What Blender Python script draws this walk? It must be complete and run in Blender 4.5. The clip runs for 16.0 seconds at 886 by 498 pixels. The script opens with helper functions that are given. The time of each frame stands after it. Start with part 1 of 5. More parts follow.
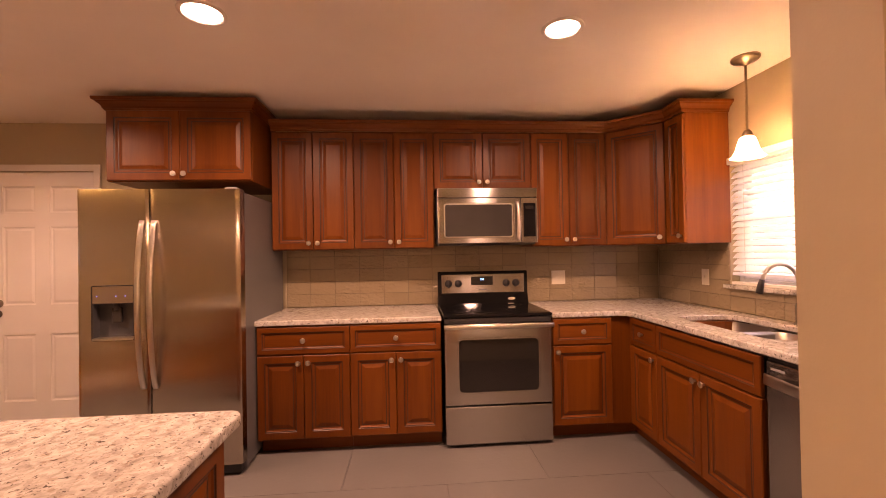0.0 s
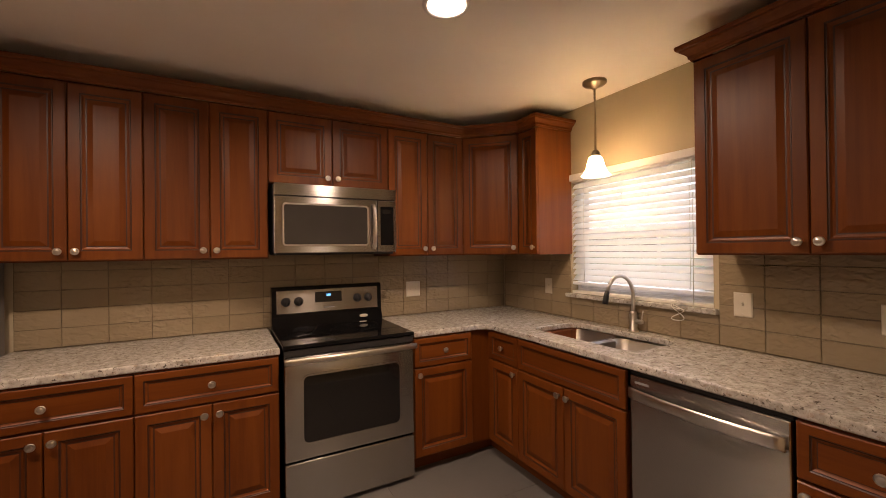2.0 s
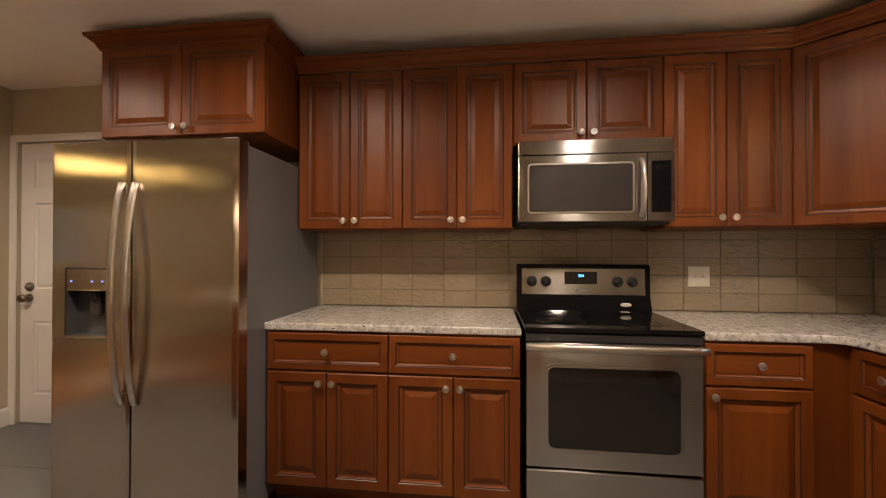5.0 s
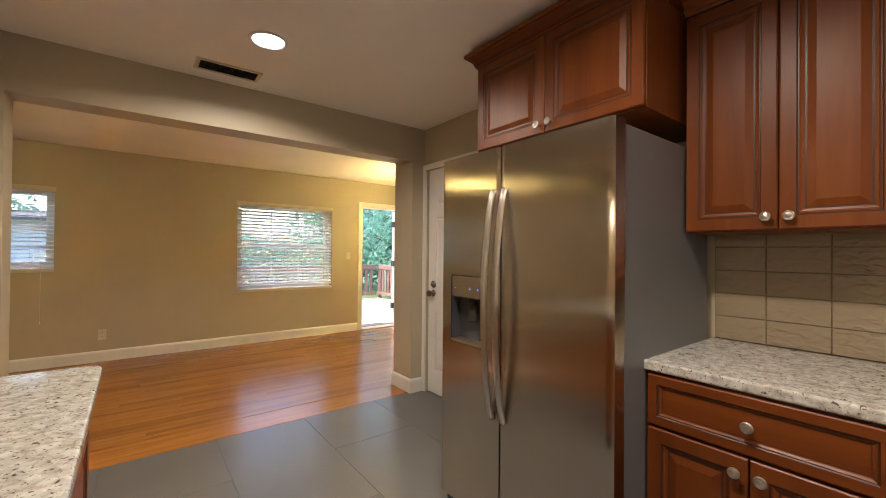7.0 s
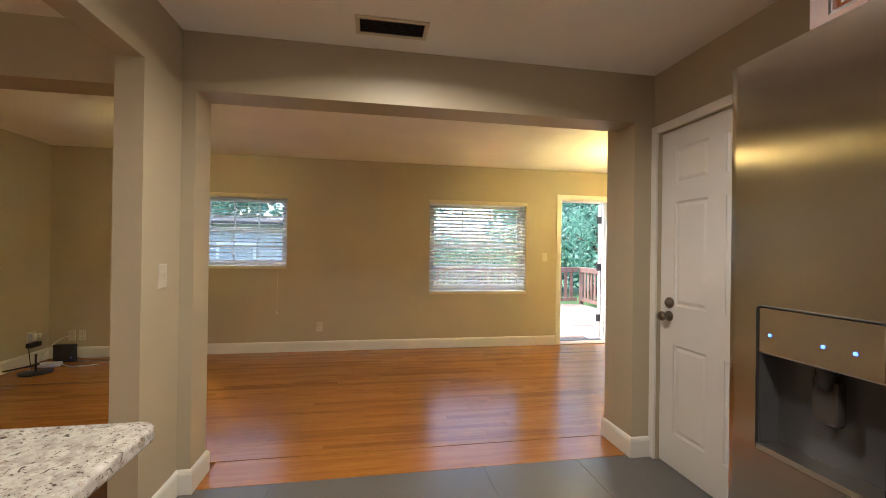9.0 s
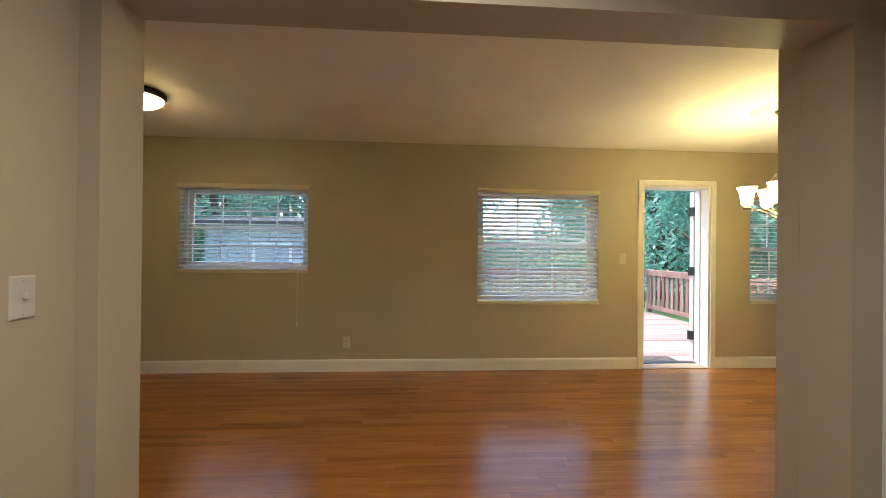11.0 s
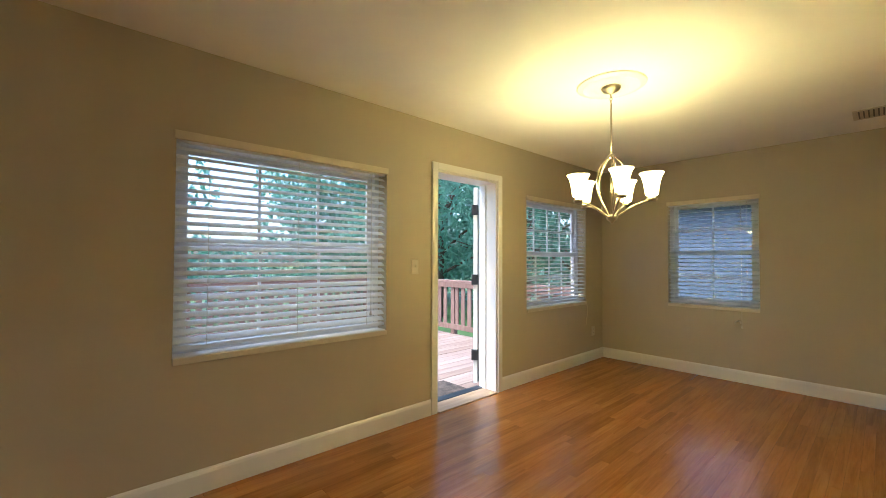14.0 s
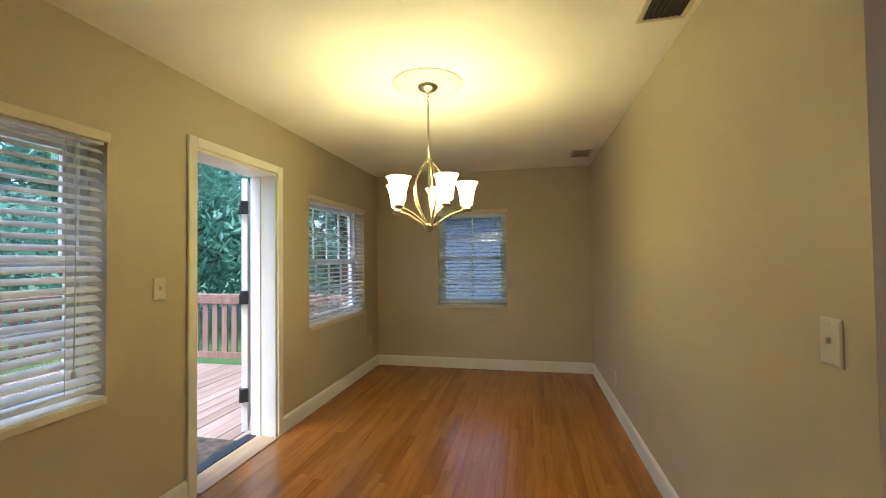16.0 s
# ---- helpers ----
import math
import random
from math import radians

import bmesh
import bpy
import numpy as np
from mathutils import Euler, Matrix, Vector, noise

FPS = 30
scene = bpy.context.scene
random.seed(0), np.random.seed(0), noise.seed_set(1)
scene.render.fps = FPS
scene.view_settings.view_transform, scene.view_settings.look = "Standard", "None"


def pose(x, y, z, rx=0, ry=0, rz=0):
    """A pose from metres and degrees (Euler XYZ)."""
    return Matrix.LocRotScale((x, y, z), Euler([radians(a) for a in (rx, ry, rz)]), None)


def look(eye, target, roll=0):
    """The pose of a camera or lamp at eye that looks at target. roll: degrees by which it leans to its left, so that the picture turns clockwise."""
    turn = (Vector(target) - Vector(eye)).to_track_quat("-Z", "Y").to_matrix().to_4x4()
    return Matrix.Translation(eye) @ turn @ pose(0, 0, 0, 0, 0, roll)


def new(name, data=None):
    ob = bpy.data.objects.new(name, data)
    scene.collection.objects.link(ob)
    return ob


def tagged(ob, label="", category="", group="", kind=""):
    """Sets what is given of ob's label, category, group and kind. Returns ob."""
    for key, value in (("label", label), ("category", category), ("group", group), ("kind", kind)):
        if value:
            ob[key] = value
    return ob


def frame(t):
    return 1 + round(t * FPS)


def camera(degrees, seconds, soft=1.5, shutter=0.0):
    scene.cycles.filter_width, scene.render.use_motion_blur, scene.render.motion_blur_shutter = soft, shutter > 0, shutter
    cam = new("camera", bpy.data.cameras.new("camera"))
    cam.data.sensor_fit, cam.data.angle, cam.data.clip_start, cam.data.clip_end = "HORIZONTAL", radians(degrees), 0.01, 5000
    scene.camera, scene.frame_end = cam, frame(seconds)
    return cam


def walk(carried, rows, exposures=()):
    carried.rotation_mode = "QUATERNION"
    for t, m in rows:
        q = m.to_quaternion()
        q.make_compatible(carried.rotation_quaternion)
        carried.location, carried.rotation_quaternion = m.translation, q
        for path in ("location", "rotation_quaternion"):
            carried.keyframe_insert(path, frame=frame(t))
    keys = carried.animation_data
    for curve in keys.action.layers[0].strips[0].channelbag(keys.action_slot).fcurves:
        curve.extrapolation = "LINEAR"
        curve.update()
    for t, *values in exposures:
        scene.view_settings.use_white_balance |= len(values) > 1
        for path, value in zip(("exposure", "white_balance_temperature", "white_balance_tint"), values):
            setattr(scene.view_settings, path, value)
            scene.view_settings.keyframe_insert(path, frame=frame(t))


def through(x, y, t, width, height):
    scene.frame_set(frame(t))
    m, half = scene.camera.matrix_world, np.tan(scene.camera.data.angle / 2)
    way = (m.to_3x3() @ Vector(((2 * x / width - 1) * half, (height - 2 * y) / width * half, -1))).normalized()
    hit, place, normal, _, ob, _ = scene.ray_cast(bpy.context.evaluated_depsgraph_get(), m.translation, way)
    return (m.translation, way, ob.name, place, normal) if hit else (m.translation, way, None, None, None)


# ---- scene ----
cam = camera(95.9, 16.0, soft=0.9)
PATH = [
    (0, (-0.388, 1.01, 1.309), (-0.239, 3.004, 1.328), -1.0),
    (0.5, (-0.375, 1.165, 1.411), (-0.084, 3.144, 1.42), -1.1),
    (1, (-0.38, 1.259, 1.507), (0.082, 3.205, 1.511), -0.8),
    (1.5, (-0.447, 1.38, 1.46), (0.262, 3.249, 1.474), -0.7),
    (2, (-0.454, 1.463, 1.377), (0.505, 3.218, 1.387), -0.7),
    (2.5, (-0.413, 1.549, 1.263), (0.665, 3.233, 1.286), -0.7),
    (3, (-0.323, 1.603, 1.223), (0.734, 3.3, 1.232), -0.4),
    (3.2, (-0.299, 1.637, 1.208), (0.704, 3.367, 1.218), -0.4),
    (5.3, (-0.369, 1.912, 1.23), (-0.848, 3.853, 1.244), 0.1),
    (5.5, (-0.4, 1.932, 1.237), (-1.031, 3.83, 1.251), 0.1),
    (6, (-0.498, 2.023, 1.265), (-1.458, 3.778, 1.271), 0.1),
    (6.5, (-0.612, 2.126, 1.27), (-1.899, 3.658, 1.287), 0.3),
    (7, (-0.733, 2.246, 1.261), (-2.315, 3.47, 1.276), 0.5),
    (7.5, (-0.894, 2.371, 1.263), (-2.675, 3.281, 1.277), 0.7),
    (8, (-1.097, 2.472, 1.284), (-2.963, 3.191, 1.293), 0.7),
    (8.5, (-1.304, 2.58, 1.289), (-3.239, 3.083, 1.298), 0.8),
    (9, (-1.489, 2.626, 1.265), (-3.46, 2.966, 1.272), 0.8),
    (9.5, (-1.708, 2.631, 1.251), (-3.693, 2.869, 1.261), 0.8),
    (10, (-1.93, 2.655, 1.259), (-3.925, 2.795, 1.27), 0.6),
    (10.2, (-2.013, 2.659, 1.264), (-4.009, 2.786, 1.269), 0.6),
    (12.3, (-3.3, 2.739, 1.245), (-5.288, 2.954, 1.273), 0.8),
    (12.5, (-3.434, 2.738, 1.242), (-5.407, 3.069, 1.279), 0.7),
    (13, (-3.712, 2.804, 1.252), (-5.593, 3.481, 1.293), 0.6),
    (13.5, (-3.939, 2.892, 1.266), (-5.659, 3.912, 1.312), 0.3),
    (14, (-4.148, 2.98, 1.25), (-5.631, 4.32, 1.301), 0.2),
    (14.5, (-4.355, 3.06, 1.229), (-5.538, 4.671, 1.281), -0.0),
    (15, (-4.524, 3.142, 1.255), (-5.36, 4.958, 1.303), -0.3),
    (15.5, (-4.666, 3.197, 1.307), (-5.259, 5.107, 1.345), -0.4),
    (16, (-4.755, 3.189, 1.33), (-5.165, 5.146, 1.377), -0.7),
]
EXPOSURES = [
    (0.0, 3.2, 10500, 64), (1.0, 2.95, 9000, 47), (2.0, 2.45, 7800, 30), (3.0, 2.4, 7400, 24), (5.5, 2.9, 6700, 18), (7.0, 2.95, 6200, 13),
    (9.0, 2.85, 5950, 11), (10.2, 2.55, 5750, 9), (12.5, 2.4, 5450, 8), (16.0, 2.05, 5350, 7),
]
walk(cam, [(t, look(eye, target, roll)) for t, eye, target, roll in PATH], EXPOSURES)

# ---- world and lights ----
world = bpy.data.worlds.new("sky")
scene.world = world
world.use_nodes = True
wn = world.node_tree
sky = wn.nodes.new("ShaderNodeTexSky")
sky.sky_type, sky.sun_disc = "NISHITA", False
sky.sun_elevation, sky.sun_rotation = radians(61), radians(191.5)
sky.air_density, sky.dust_density = 1.0, 4.0
wn.links.new(sky.outputs[0], wn.nodes["Background"].inputs[0])
wn.nodes["Background"].inputs[1].default_value = 0.15

CEIL = 2.378
NORTH, EAST, WEST, DINE = 4.35, 1.75, -6.62, 8.0
WARM = (1.0, 0.84, 0.66)


def lamp(name, kind, m, power, colour, size=0.1, **more):
    data = bpy.data.lights.new(name, kind)
    data.energy, data.color = power, colour
    if kind == "AREA":
        data.shape, data.size = "DISK", size
    elif kind == "SUN":
        data.angle = size
    else:
        data.shadow_soft_size = size
    ob = new(name, data)
    ob.matrix_world = m
    return ob


lamp("sun", "SUN", look((0, 0, 30), (2, 9.8, 12)), 0.7, (1.0, 0.96, 0.91), radians(12))
CANS = [(0.345, 2.87), (-1.29, 2.82), (-2.98, 2.8)]
for cx, cy in CANS:
    lamp("downlight_glow", "AREA", pose(cx, cy, CEIL - 0.012), 3.3, WARM, 0.15).data.spread = radians(160)
PENDANT = (1.494, 3.115)
lamp("pendant_glow", "POINT", pose(*PENDANT, 1.875), 0.85, (1.0, 0.74, 0.40), 0.02)
CHANDELIER = (-5.32, 5.5)
DOME = (-5.42, 0.7)
lamp("dome_glow", "POINT", pose(*DOME, CEIL - 0.085), 3.4, (1.0, 0.65, 0.22), 0.03)
BULB = (1.0, 0.79, 0.32)
# Unseen lamp added behind the start to fill cabinet fronts and kitchen ceiling.
HALL = (-0.7, -0.1)
lamp("unseen_hall_fill", "POINT", pose(*HALL, 1.70), 5.0, (1.0, 0.78, 0.54), 0.04)
lamp("sink_window_daylight", "AREA", look((EAST + 0.19, 3.08, 1.48), (0, 3.08, 1.48)), 0.8, (0.86, 0.93, 1.0), 0.9)

# ---- small tools ----


def finish(bm, name, mats, smooth=False):
    bmesh.ops.recalc_face_normals(bm, faces=bm.faces)
    me = bpy.data.meshes.new(name)
    if smooth:
        for f in bm.faces:
            f.smooth = True
    bm.to_mesh(me)
    bm.free()
    for m in (mats if isinstance(mats, (list, tuple)) else [mats]):
        me.materials.append(m)
    return me


def thing(name, m, label, category, group="", kind=""):
    ob = new(name)
    ob.empty_display_size = 0.1
    ob.matrix_world = m
    return tagged(ob, label, category, group, kind)


def part(name, bm, material, parent, label="", smooth=False, m=None):
    ob = new(name, bm if isinstance(bm, bpy.types.Mesh) else finish(bm, name, material, smooth))
    ob.parent = parent
    if m is not None:
        ob.matrix_basis = m
    return tagged(ob, label)


def single(name, bm, material, label, category="", group="", kind="", smooth=False, m=None):
    ob = new(name, finish(bm, name, material, smooth))
    if m is not None:
        ob.matrix_world = m
    return tagged(ob, label, category, group, kind)


def box(x0, x1, y0, y1, z0, z1, bevel=0.0, bm=None, seg=2, mat=0):
    own = bmesh.new()
    bmesh.ops.create_cube(own, size=1.0)
    for v in own.verts:
        v.co = Vector((x0 + (v.co.x + 0.5) * (x1 - x0), y0 + (v.co.y + 0.5) * (y1 - y0), z0 + (v.co.z + 0.5) * (z1 - z0)))
    if bevel:
        bmesh.ops.bevel(own, geom=own.edges[:], offset=bevel, segments=seg, profile=0.5, affect="EDGES")
    return merge(bm, own, mat)


def merge(bm, own, mat=0):
    if bm is None:
        for f in own.faces:
            f.material_index = mat
        return own
    table = {v: bm.verts.new(v.co) for v in own.verts}
    for f in own.faces:
        g = bm.faces.new([table[v] for v in f.verts])
        g.smooth, g.material_index = f.smooth, mat
    own.free()
    return bm


def lathe(profile, n=24, bm=None, m=None, mat=0):
    """Turn (radius, height) pairs about z."""
    own = bmesh.new()
    m = m or Matrix()
    rings = []
    for r, z in profile:
        if r < 1e-5:
            rings.append([own.verts.new(m @ Vector((0, 0, z)))])
        else:
            rings.append([own.verts.new(m @ Vector((r * math.cos(2 * math.pi * k / n), r * math.sin(2 * math.pi * k / n), z))) for k in range(n)])
    for a, b in zip(rings, rings[1:]):
        for k in range(n):
            q = [a[k % len(a)], a[(k + 1) % len(a)], b[(k + 1) % len(b)], b[k % len(b)]]
            q = list(dict.fromkeys(q))
            if len(q) > 2:
                f = own.faces.new(q)
                f.smooth = True
    return merge(bm, own, mat)


def tube(points, r, n=10, bm=None, mat=0, flat=1.0):
    """A round bar along points; flat squeezes it."""
    own = bmesh.new()
    pts = [Vector(p) for p in points]
    rings, ref = [], Vector((0.31, 0.17, 0.93))
    for i, p in enumerate(pts):
        d = (pts[min(i + 1, len(pts) - 1)] - pts[max(i - 1, 0)]).normalized()
        if abs(d.dot(ref)) > 0.95:
            ref = Vector((0.9, 0.3, 0.1))
        u = d.cross(ref).normalized()
        w = d.cross(u)
        rr = r[i] if isinstance(r, (list, tuple)) else r
        rings.append([own.verts.new(p + rr * (math.cos(2 * math.pi * k / n) * u + flat * math.sin(2 * math.pi * k / n) * w)) for k in range(n)])
    for a, b in zip(rings, rings[1:]):
        for k in range(n):
            own.faces.new([a[k], a[(k + 1) % n], b[(k + 1) % n], b[k]]).smooth = True
    own.faces.new(rings[0][::-1])
    own.faces.new(rings[-1])
    return merge(bm, own, mat)


def panel(w, h, rings, x=0.0, z=0.0, bm=None, back=0.0, glaze=()):
    """A moulded panel facing -y: rings of (inset, depth towards the viewer); glaze lists the rings drawn in material 1."""
    own = bm or bmesh.new()

    def loop(i, d):
        return [own.verts.new((x + a, -d, z + b)) for a, b in ((i, i), (w - i, i), (w - i, h - i), (i, h - i))]
    last = loop(0, back)
    own.faces.new(last)
    for k, (i, d) in enumerate(rings):
        here = loop(i, d)
        for q in range(4):
            f = own.faces.new([last[q], last[(q + 1) % 4], here[(q + 1) % 4], here[q]])
            f.material_index = 1 if k in glaze else 0
        last = here
    own.faces.new(last)
    return own


def rounded(x0, x1, y0, y1, r, n=5):
    out = []
    for cx, cy, a in ((x1 - r, y1 - r, 0), (x0 + r, y1 - r, 90), (x0 + r, y0 + r, 180), (x1 - r, y0 + r, 270)):
        out += [(cx + r * math.cos(radians(a + 90 * k / n)), cy + r * math.sin(radians(a + 90 * k / n))) for k in range(n + 1)]
    return out


def rounded_plate(x0, x1, z0, z1, rad, y0, y1, cut=0.0):
    """An upright rounded plate facing -y; cut leaves only a rim of that width."""
    bm = bmesh.new()
    rings = []
    for inset, y in ((0.0, y1), (0.0, y0 + 0.0015), (0.0015, y0)) + (((cut, y0), (cut, y1)) if cut else ()):
        rings.append([bm.verts.new((x, y, z)) for x, z in rounded(x0 + inset, x1 - inset, z0 + inset, z1 - inset, max(0.004, rad - inset), 6)])
    for a, b in zip(rings, rings[1:]):
        for k in range(len(a)):
            bm.faces.new([a[k], a[(k + 1) % len(a)], b[(k + 1) % len(a)], b[k]])
    if not cut:
        bm.faces.new(rings[-1])
    return bm


def arc(fn, n):
    return [fn(k / n) for k in range(n + 1)]


# ---- materials ----


def node_mat(name):
    m = bpy.data.materials.new(name)
    m.use_nodes = True
    nt = m.node_tree
    return m, nt, nt.nodes["Principled BSDF"]


def add(nt, kind, **inputs):
    n = nt.nodes.new(kind)
    for k, v in inputs.items():
        n.inputs[k.replace("_", " ")].default_value = v
    return n


def coords(nt, scale=(1, 1, 1), world_space=False):
    mp = add(nt, "ShaderNodeMapping", Scale=scale)
    if world_space:
        nt.links.new(nt.nodes.new("ShaderNodeNewGeometry").outputs["Position"], mp.inputs[0])
    else:
        nt.links.new(nt.nodes.new("ShaderNodeTexCoord").outputs["Object"], mp.inputs[0])
    return mp.outputs[0]


def ramp(nt, fac, stops):
    r = nt.nodes.new("ShaderNodeValToRGB")
    while len(r.color_ramp.elements) < len(stops):
        r.color_ramp.elements.new(0.5)
    for e, (p, c) in zip(r.color_ramp.elements, stops):
        e.position, e.color = p, (*c, 1)
    nt.links.new(fac, r.inputs[0])
    return r.outputs[0]


def mix(nt, fac, a, b, mode="MIX"):
    n = nt.nodes.new("ShaderNodeMix")
    n.data_type, n.blend_type = "RGBA", mode
    for sock, v in ((n.inputs[0], fac), (n.inputs[6], a), (n.inputs[7], b)):
        if isinstance(v, (int, float)):
            sock.default_value = v
        elif isinstance(v, tuple):
            sock.default_value = (*v, 1)
        else:
            nt.links.new(v, sock)
    return n.outputs[2]


def bump(nt, height, strength, distance=0.01):
    b = add(nt, "ShaderNodeBump", Strength=strength, Distance=distance)
    nt.links.new(height, b.inputs["Height"])
    return b.outputs[0]


def plain(name, colour, rough=0.5, metal=0.0, vary=0.08, scale=6.0, grain=0.0, grain_scale=120.0, stretch=(1, 1, 1), emit=0.0, emit_colour=None, world_space=False, coat=0.0):
    m, nt, p = node_mat(name)
    c = coords(nt, stretch, world_space)
    n1 = add(nt, "ShaderNodeTexNoise", Scale=scale, Detail=4.0)
    nt.links.new(c, n1.inputs["Vector"])
    dark = tuple(max(0.0, v * (1 - vary)) for v in colour)
    light = tuple(min(1.0, v * (1 + vary)) for v in colour)
    nt.links.new(ramp(nt, n1.outputs["Fac"], [(0.3, dark), (0.7, light)]), p.inputs["Base Color"])
    p.inputs["Roughness"].default_value, p.inputs["Metallic"].default_value = rough, metal
    p.inputs["Coat Weight"].default_value = coat
    if grain:
        n2 = add(nt, "ShaderNodeTexNoise", Scale=grain_scale, Detail=3.0)
        nt.links.new(c, n2.inputs["Vector"])
        nt.links.new(bump(nt, n2.outputs["Fac"], grain, 0.002), p.inputs["Normal"])
    if emit:
        p.inputs["Emission Color"].default_value = (*(emit_colour or colour), 1)
        p.inputs["Emission Strength"].default_value = emit
    return m


def wood(name, dark, mid, light, axis=2, rough=0.32, tight=1.0, vary_by="object", bump_by=0.08, coat=0.0, gloss=0.5):
    """Boards with the grain along an axis of the object, each piece a little different."""
    m, nt, p = node_mat(name)
    s = [16.0 * tight] * 3
    s[axis] = 0.9 * tight
    c = coords(nt, tuple(s))
    if vary_by == "object":
        rnd = nt.nodes.new("ShaderNodeObjectInfo").outputs["Random"]
    else:
        rnd = nt.nodes.new("ShaderNodeNewGeometry").outputs["Random Per Island"]
    sh = nt.nodes.new("ShaderNodeVectorMath")
    sh.operation = "MULTIPLY_ADD"
    nt.links.new(rnd, sh.inputs[0])
    sh.inputs[1].default_value = (37.0, 53.0, 29.0)
    nt.links.new(c, sh.inputs[2])
    n1 = add(nt, "ShaderNodeTexNoise", Scale=1.0, Detail=6.0, Roughness=0.62, Distortion=0.6)
    n2 = add(nt, "ShaderNodeTexNoise", Scale=5.0, Detail=4.0, Roughness=0.7)
    n3 = add(nt, "ShaderNodeTexNoise", Scale=2.2, Detail=3.0)
    nt.links.new(sh.outputs[0], n1.inputs["Vector"])
    nt.links.new(sh.outputs[0], n2.inputs["Vector"])
    nt.links.new(coords(nt), n3.inputs["Vector"])
    base = ramp(nt, n1.outputs["Fac"], [(0.28, dark), (0.5, mid), (0.74, light)])
    fine = mix(nt, 0.22, base, ramp(nt, n2.outputs["Fac"], [(0.35, dark), (0.62, light)]))
    cloud = mix(nt, 0.5, fine, ramp(nt, n3.outputs["Fac"], [(0.1, (0.6, 0.58, 0.56)), (0.9, (1.0, 1.0, 1.0))]), "MULTIPLY")
    tone = mix(nt, 1.0, cloud, ramp(nt, rnd, [(0.0, (0.74, 0.7, 0.64)), (0.45, (0.95, 0.95, 0.95)), (1.0, (1.0, 1.0, 0.98))]), "MULTIPLY")
    nt.links.new(tone, p.inputs["Base Color"])
    p.inputs["Roughness"].default_value = rough
    p.inputs["Specular IOR Level"].default_value = gloss
    p.inputs["Coat Weight"].default_value = coat
    p.inputs["Coat Roughness"].default_value = 0.15
    nt.links.new(bump(nt, n2.outputs["Fac"], bump_by, 0.002), p.inputs["Normal"])
    return m


def granite(name):
    m, nt, p = node_mat(name)
    c = coords(nt, world_space=True)
    big = add(nt, "ShaderNodeTexNoise", Scale=26.0, Detail=5.0, Roughness=0.65)
    spot = add(nt, "ShaderNodeTexVoronoi", Scale=70.0, Randomness=1.0)
    warp = add(nt, "ShaderNodeTexNoise", Scale=34.0, Detail=4.0, Roughness=0.7)
    fleck = add(nt, "ShaderNodeTexNoise", Scale=58.0, Detail=3.0, Roughness=0.55, Distortion=0.8)
    grit = add(nt, "ShaderNodeTexNoise", Scale=150.0, Detail=2.0)
    for n in (big, spot, warp, fleck, grit):
        nt.links.new(c, n.inputs["Vector"])
    base = ramp(nt, big.outputs["Fac"], [(0.3, (0.22, 0.205, 0.17)), (0.45, (0.385, 0.37, 0.33)), (0.62, (0.53, 0.525, 0.485))])
    gold = mix(nt, ramp(nt, warp.outputs["Fac"], [(0.57, (0, 0, 0)), (0.63, (0.75, 0.75, 0.75))]), base, (0.28, 0.205, 0.14))
    cell = mix(nt, 0.25, gold, ramp(nt, spot.outputs["Color"], [(0.2, (0.26, 0.25, 0.23)), (0.8, (0.76, 0.75, 0.73))]))
    dark = mix(nt, ramp(nt, fleck.outputs["Fac"], [(0.63, (0, 0, 0)), (0.67, (0.9, 0.9, 0.9))]), cell, (0.07, 0.055, 0.045))
    out = mix(nt, ramp(nt, grit.outputs["Fac"], [(0.64, (0, 0, 0)), (0.68, (0.85, 0.85, 0.85))]), dark, (0.09, 0.075, 0.065))
    nt.links.new(out, p.inputs["Base Color"])
    p.inputs["Roughness"].default_value = 0.12
    return m


def steel(name, axis=2, colour=(0.60, 0.545, 0.485), rough=0.2):
    m, nt, p = node_mat(name)
    s = [700.0] * 3
    s[axis] = 3.0
    n = add(nt, "ShaderNodeTexNoise", Scale=1.0, Detail=2.0)
    nt.links.new(coords(nt, tuple(s)), n.inputs["Vector"])
    big = add(nt, "ShaderNodeTexNoise", Scale=3.0, Detail=3.0)
    nt.links.new(coords(nt), big.inputs["Vector"])
    dull = tuple(0.92 * v for v in colour)
    nt.links.new(ramp(nt, big.outputs["Fac"], [(0.3, dull), (0.7, colour)]), p.inputs["Base Color"])
    p.inputs["Metallic"].default_value = 1.0
    p.inputs["Roughness"].default_value = rough
    p.inputs["Anisotropic"].default_value = 0.97
    tg = add(nt, "ShaderNodeCombineXYZ", X=1.0 if axis == 2 else 0.0, Y=0.0, Z=0.0 if axis == 2 else 1.0)
    nt.links.new(tg.outputs[0], p.inputs["Tangent"])
    nt.links.new(bump(nt, n.outputs["Fac"], 0.03, 0.0004), p.inputs["Normal"])
    return m


def glow(name, colour, strength, through):
    """Frosted glass that passes the bulb's light and glows."""
    m, nt, p = node_mat(name)
    out = nt.nodes["Material Output"]
    tl = nt.nodes.new("ShaderNodeBsdfTranslucent")
    tl.inputs[0].default_value = (*through, 1)
    mx = nt.nodes.new("ShaderNodeMixShader")
    mx.inputs[0].default_value = 0.75
    p.inputs["Base Color"].default_value = (*through, 1)
    p.inputs["Emission Color"].default_value = (*colour, 1)
    p.inputs["Emission Strength"].default_value = strength
    nt.links.new(p.outputs[0], mx.inputs[1])
    nt.links.new(tl.outputs[0], mx.inputs[2])
    nt.links.new(mx.outputs[0], out.inputs[0])
    return m


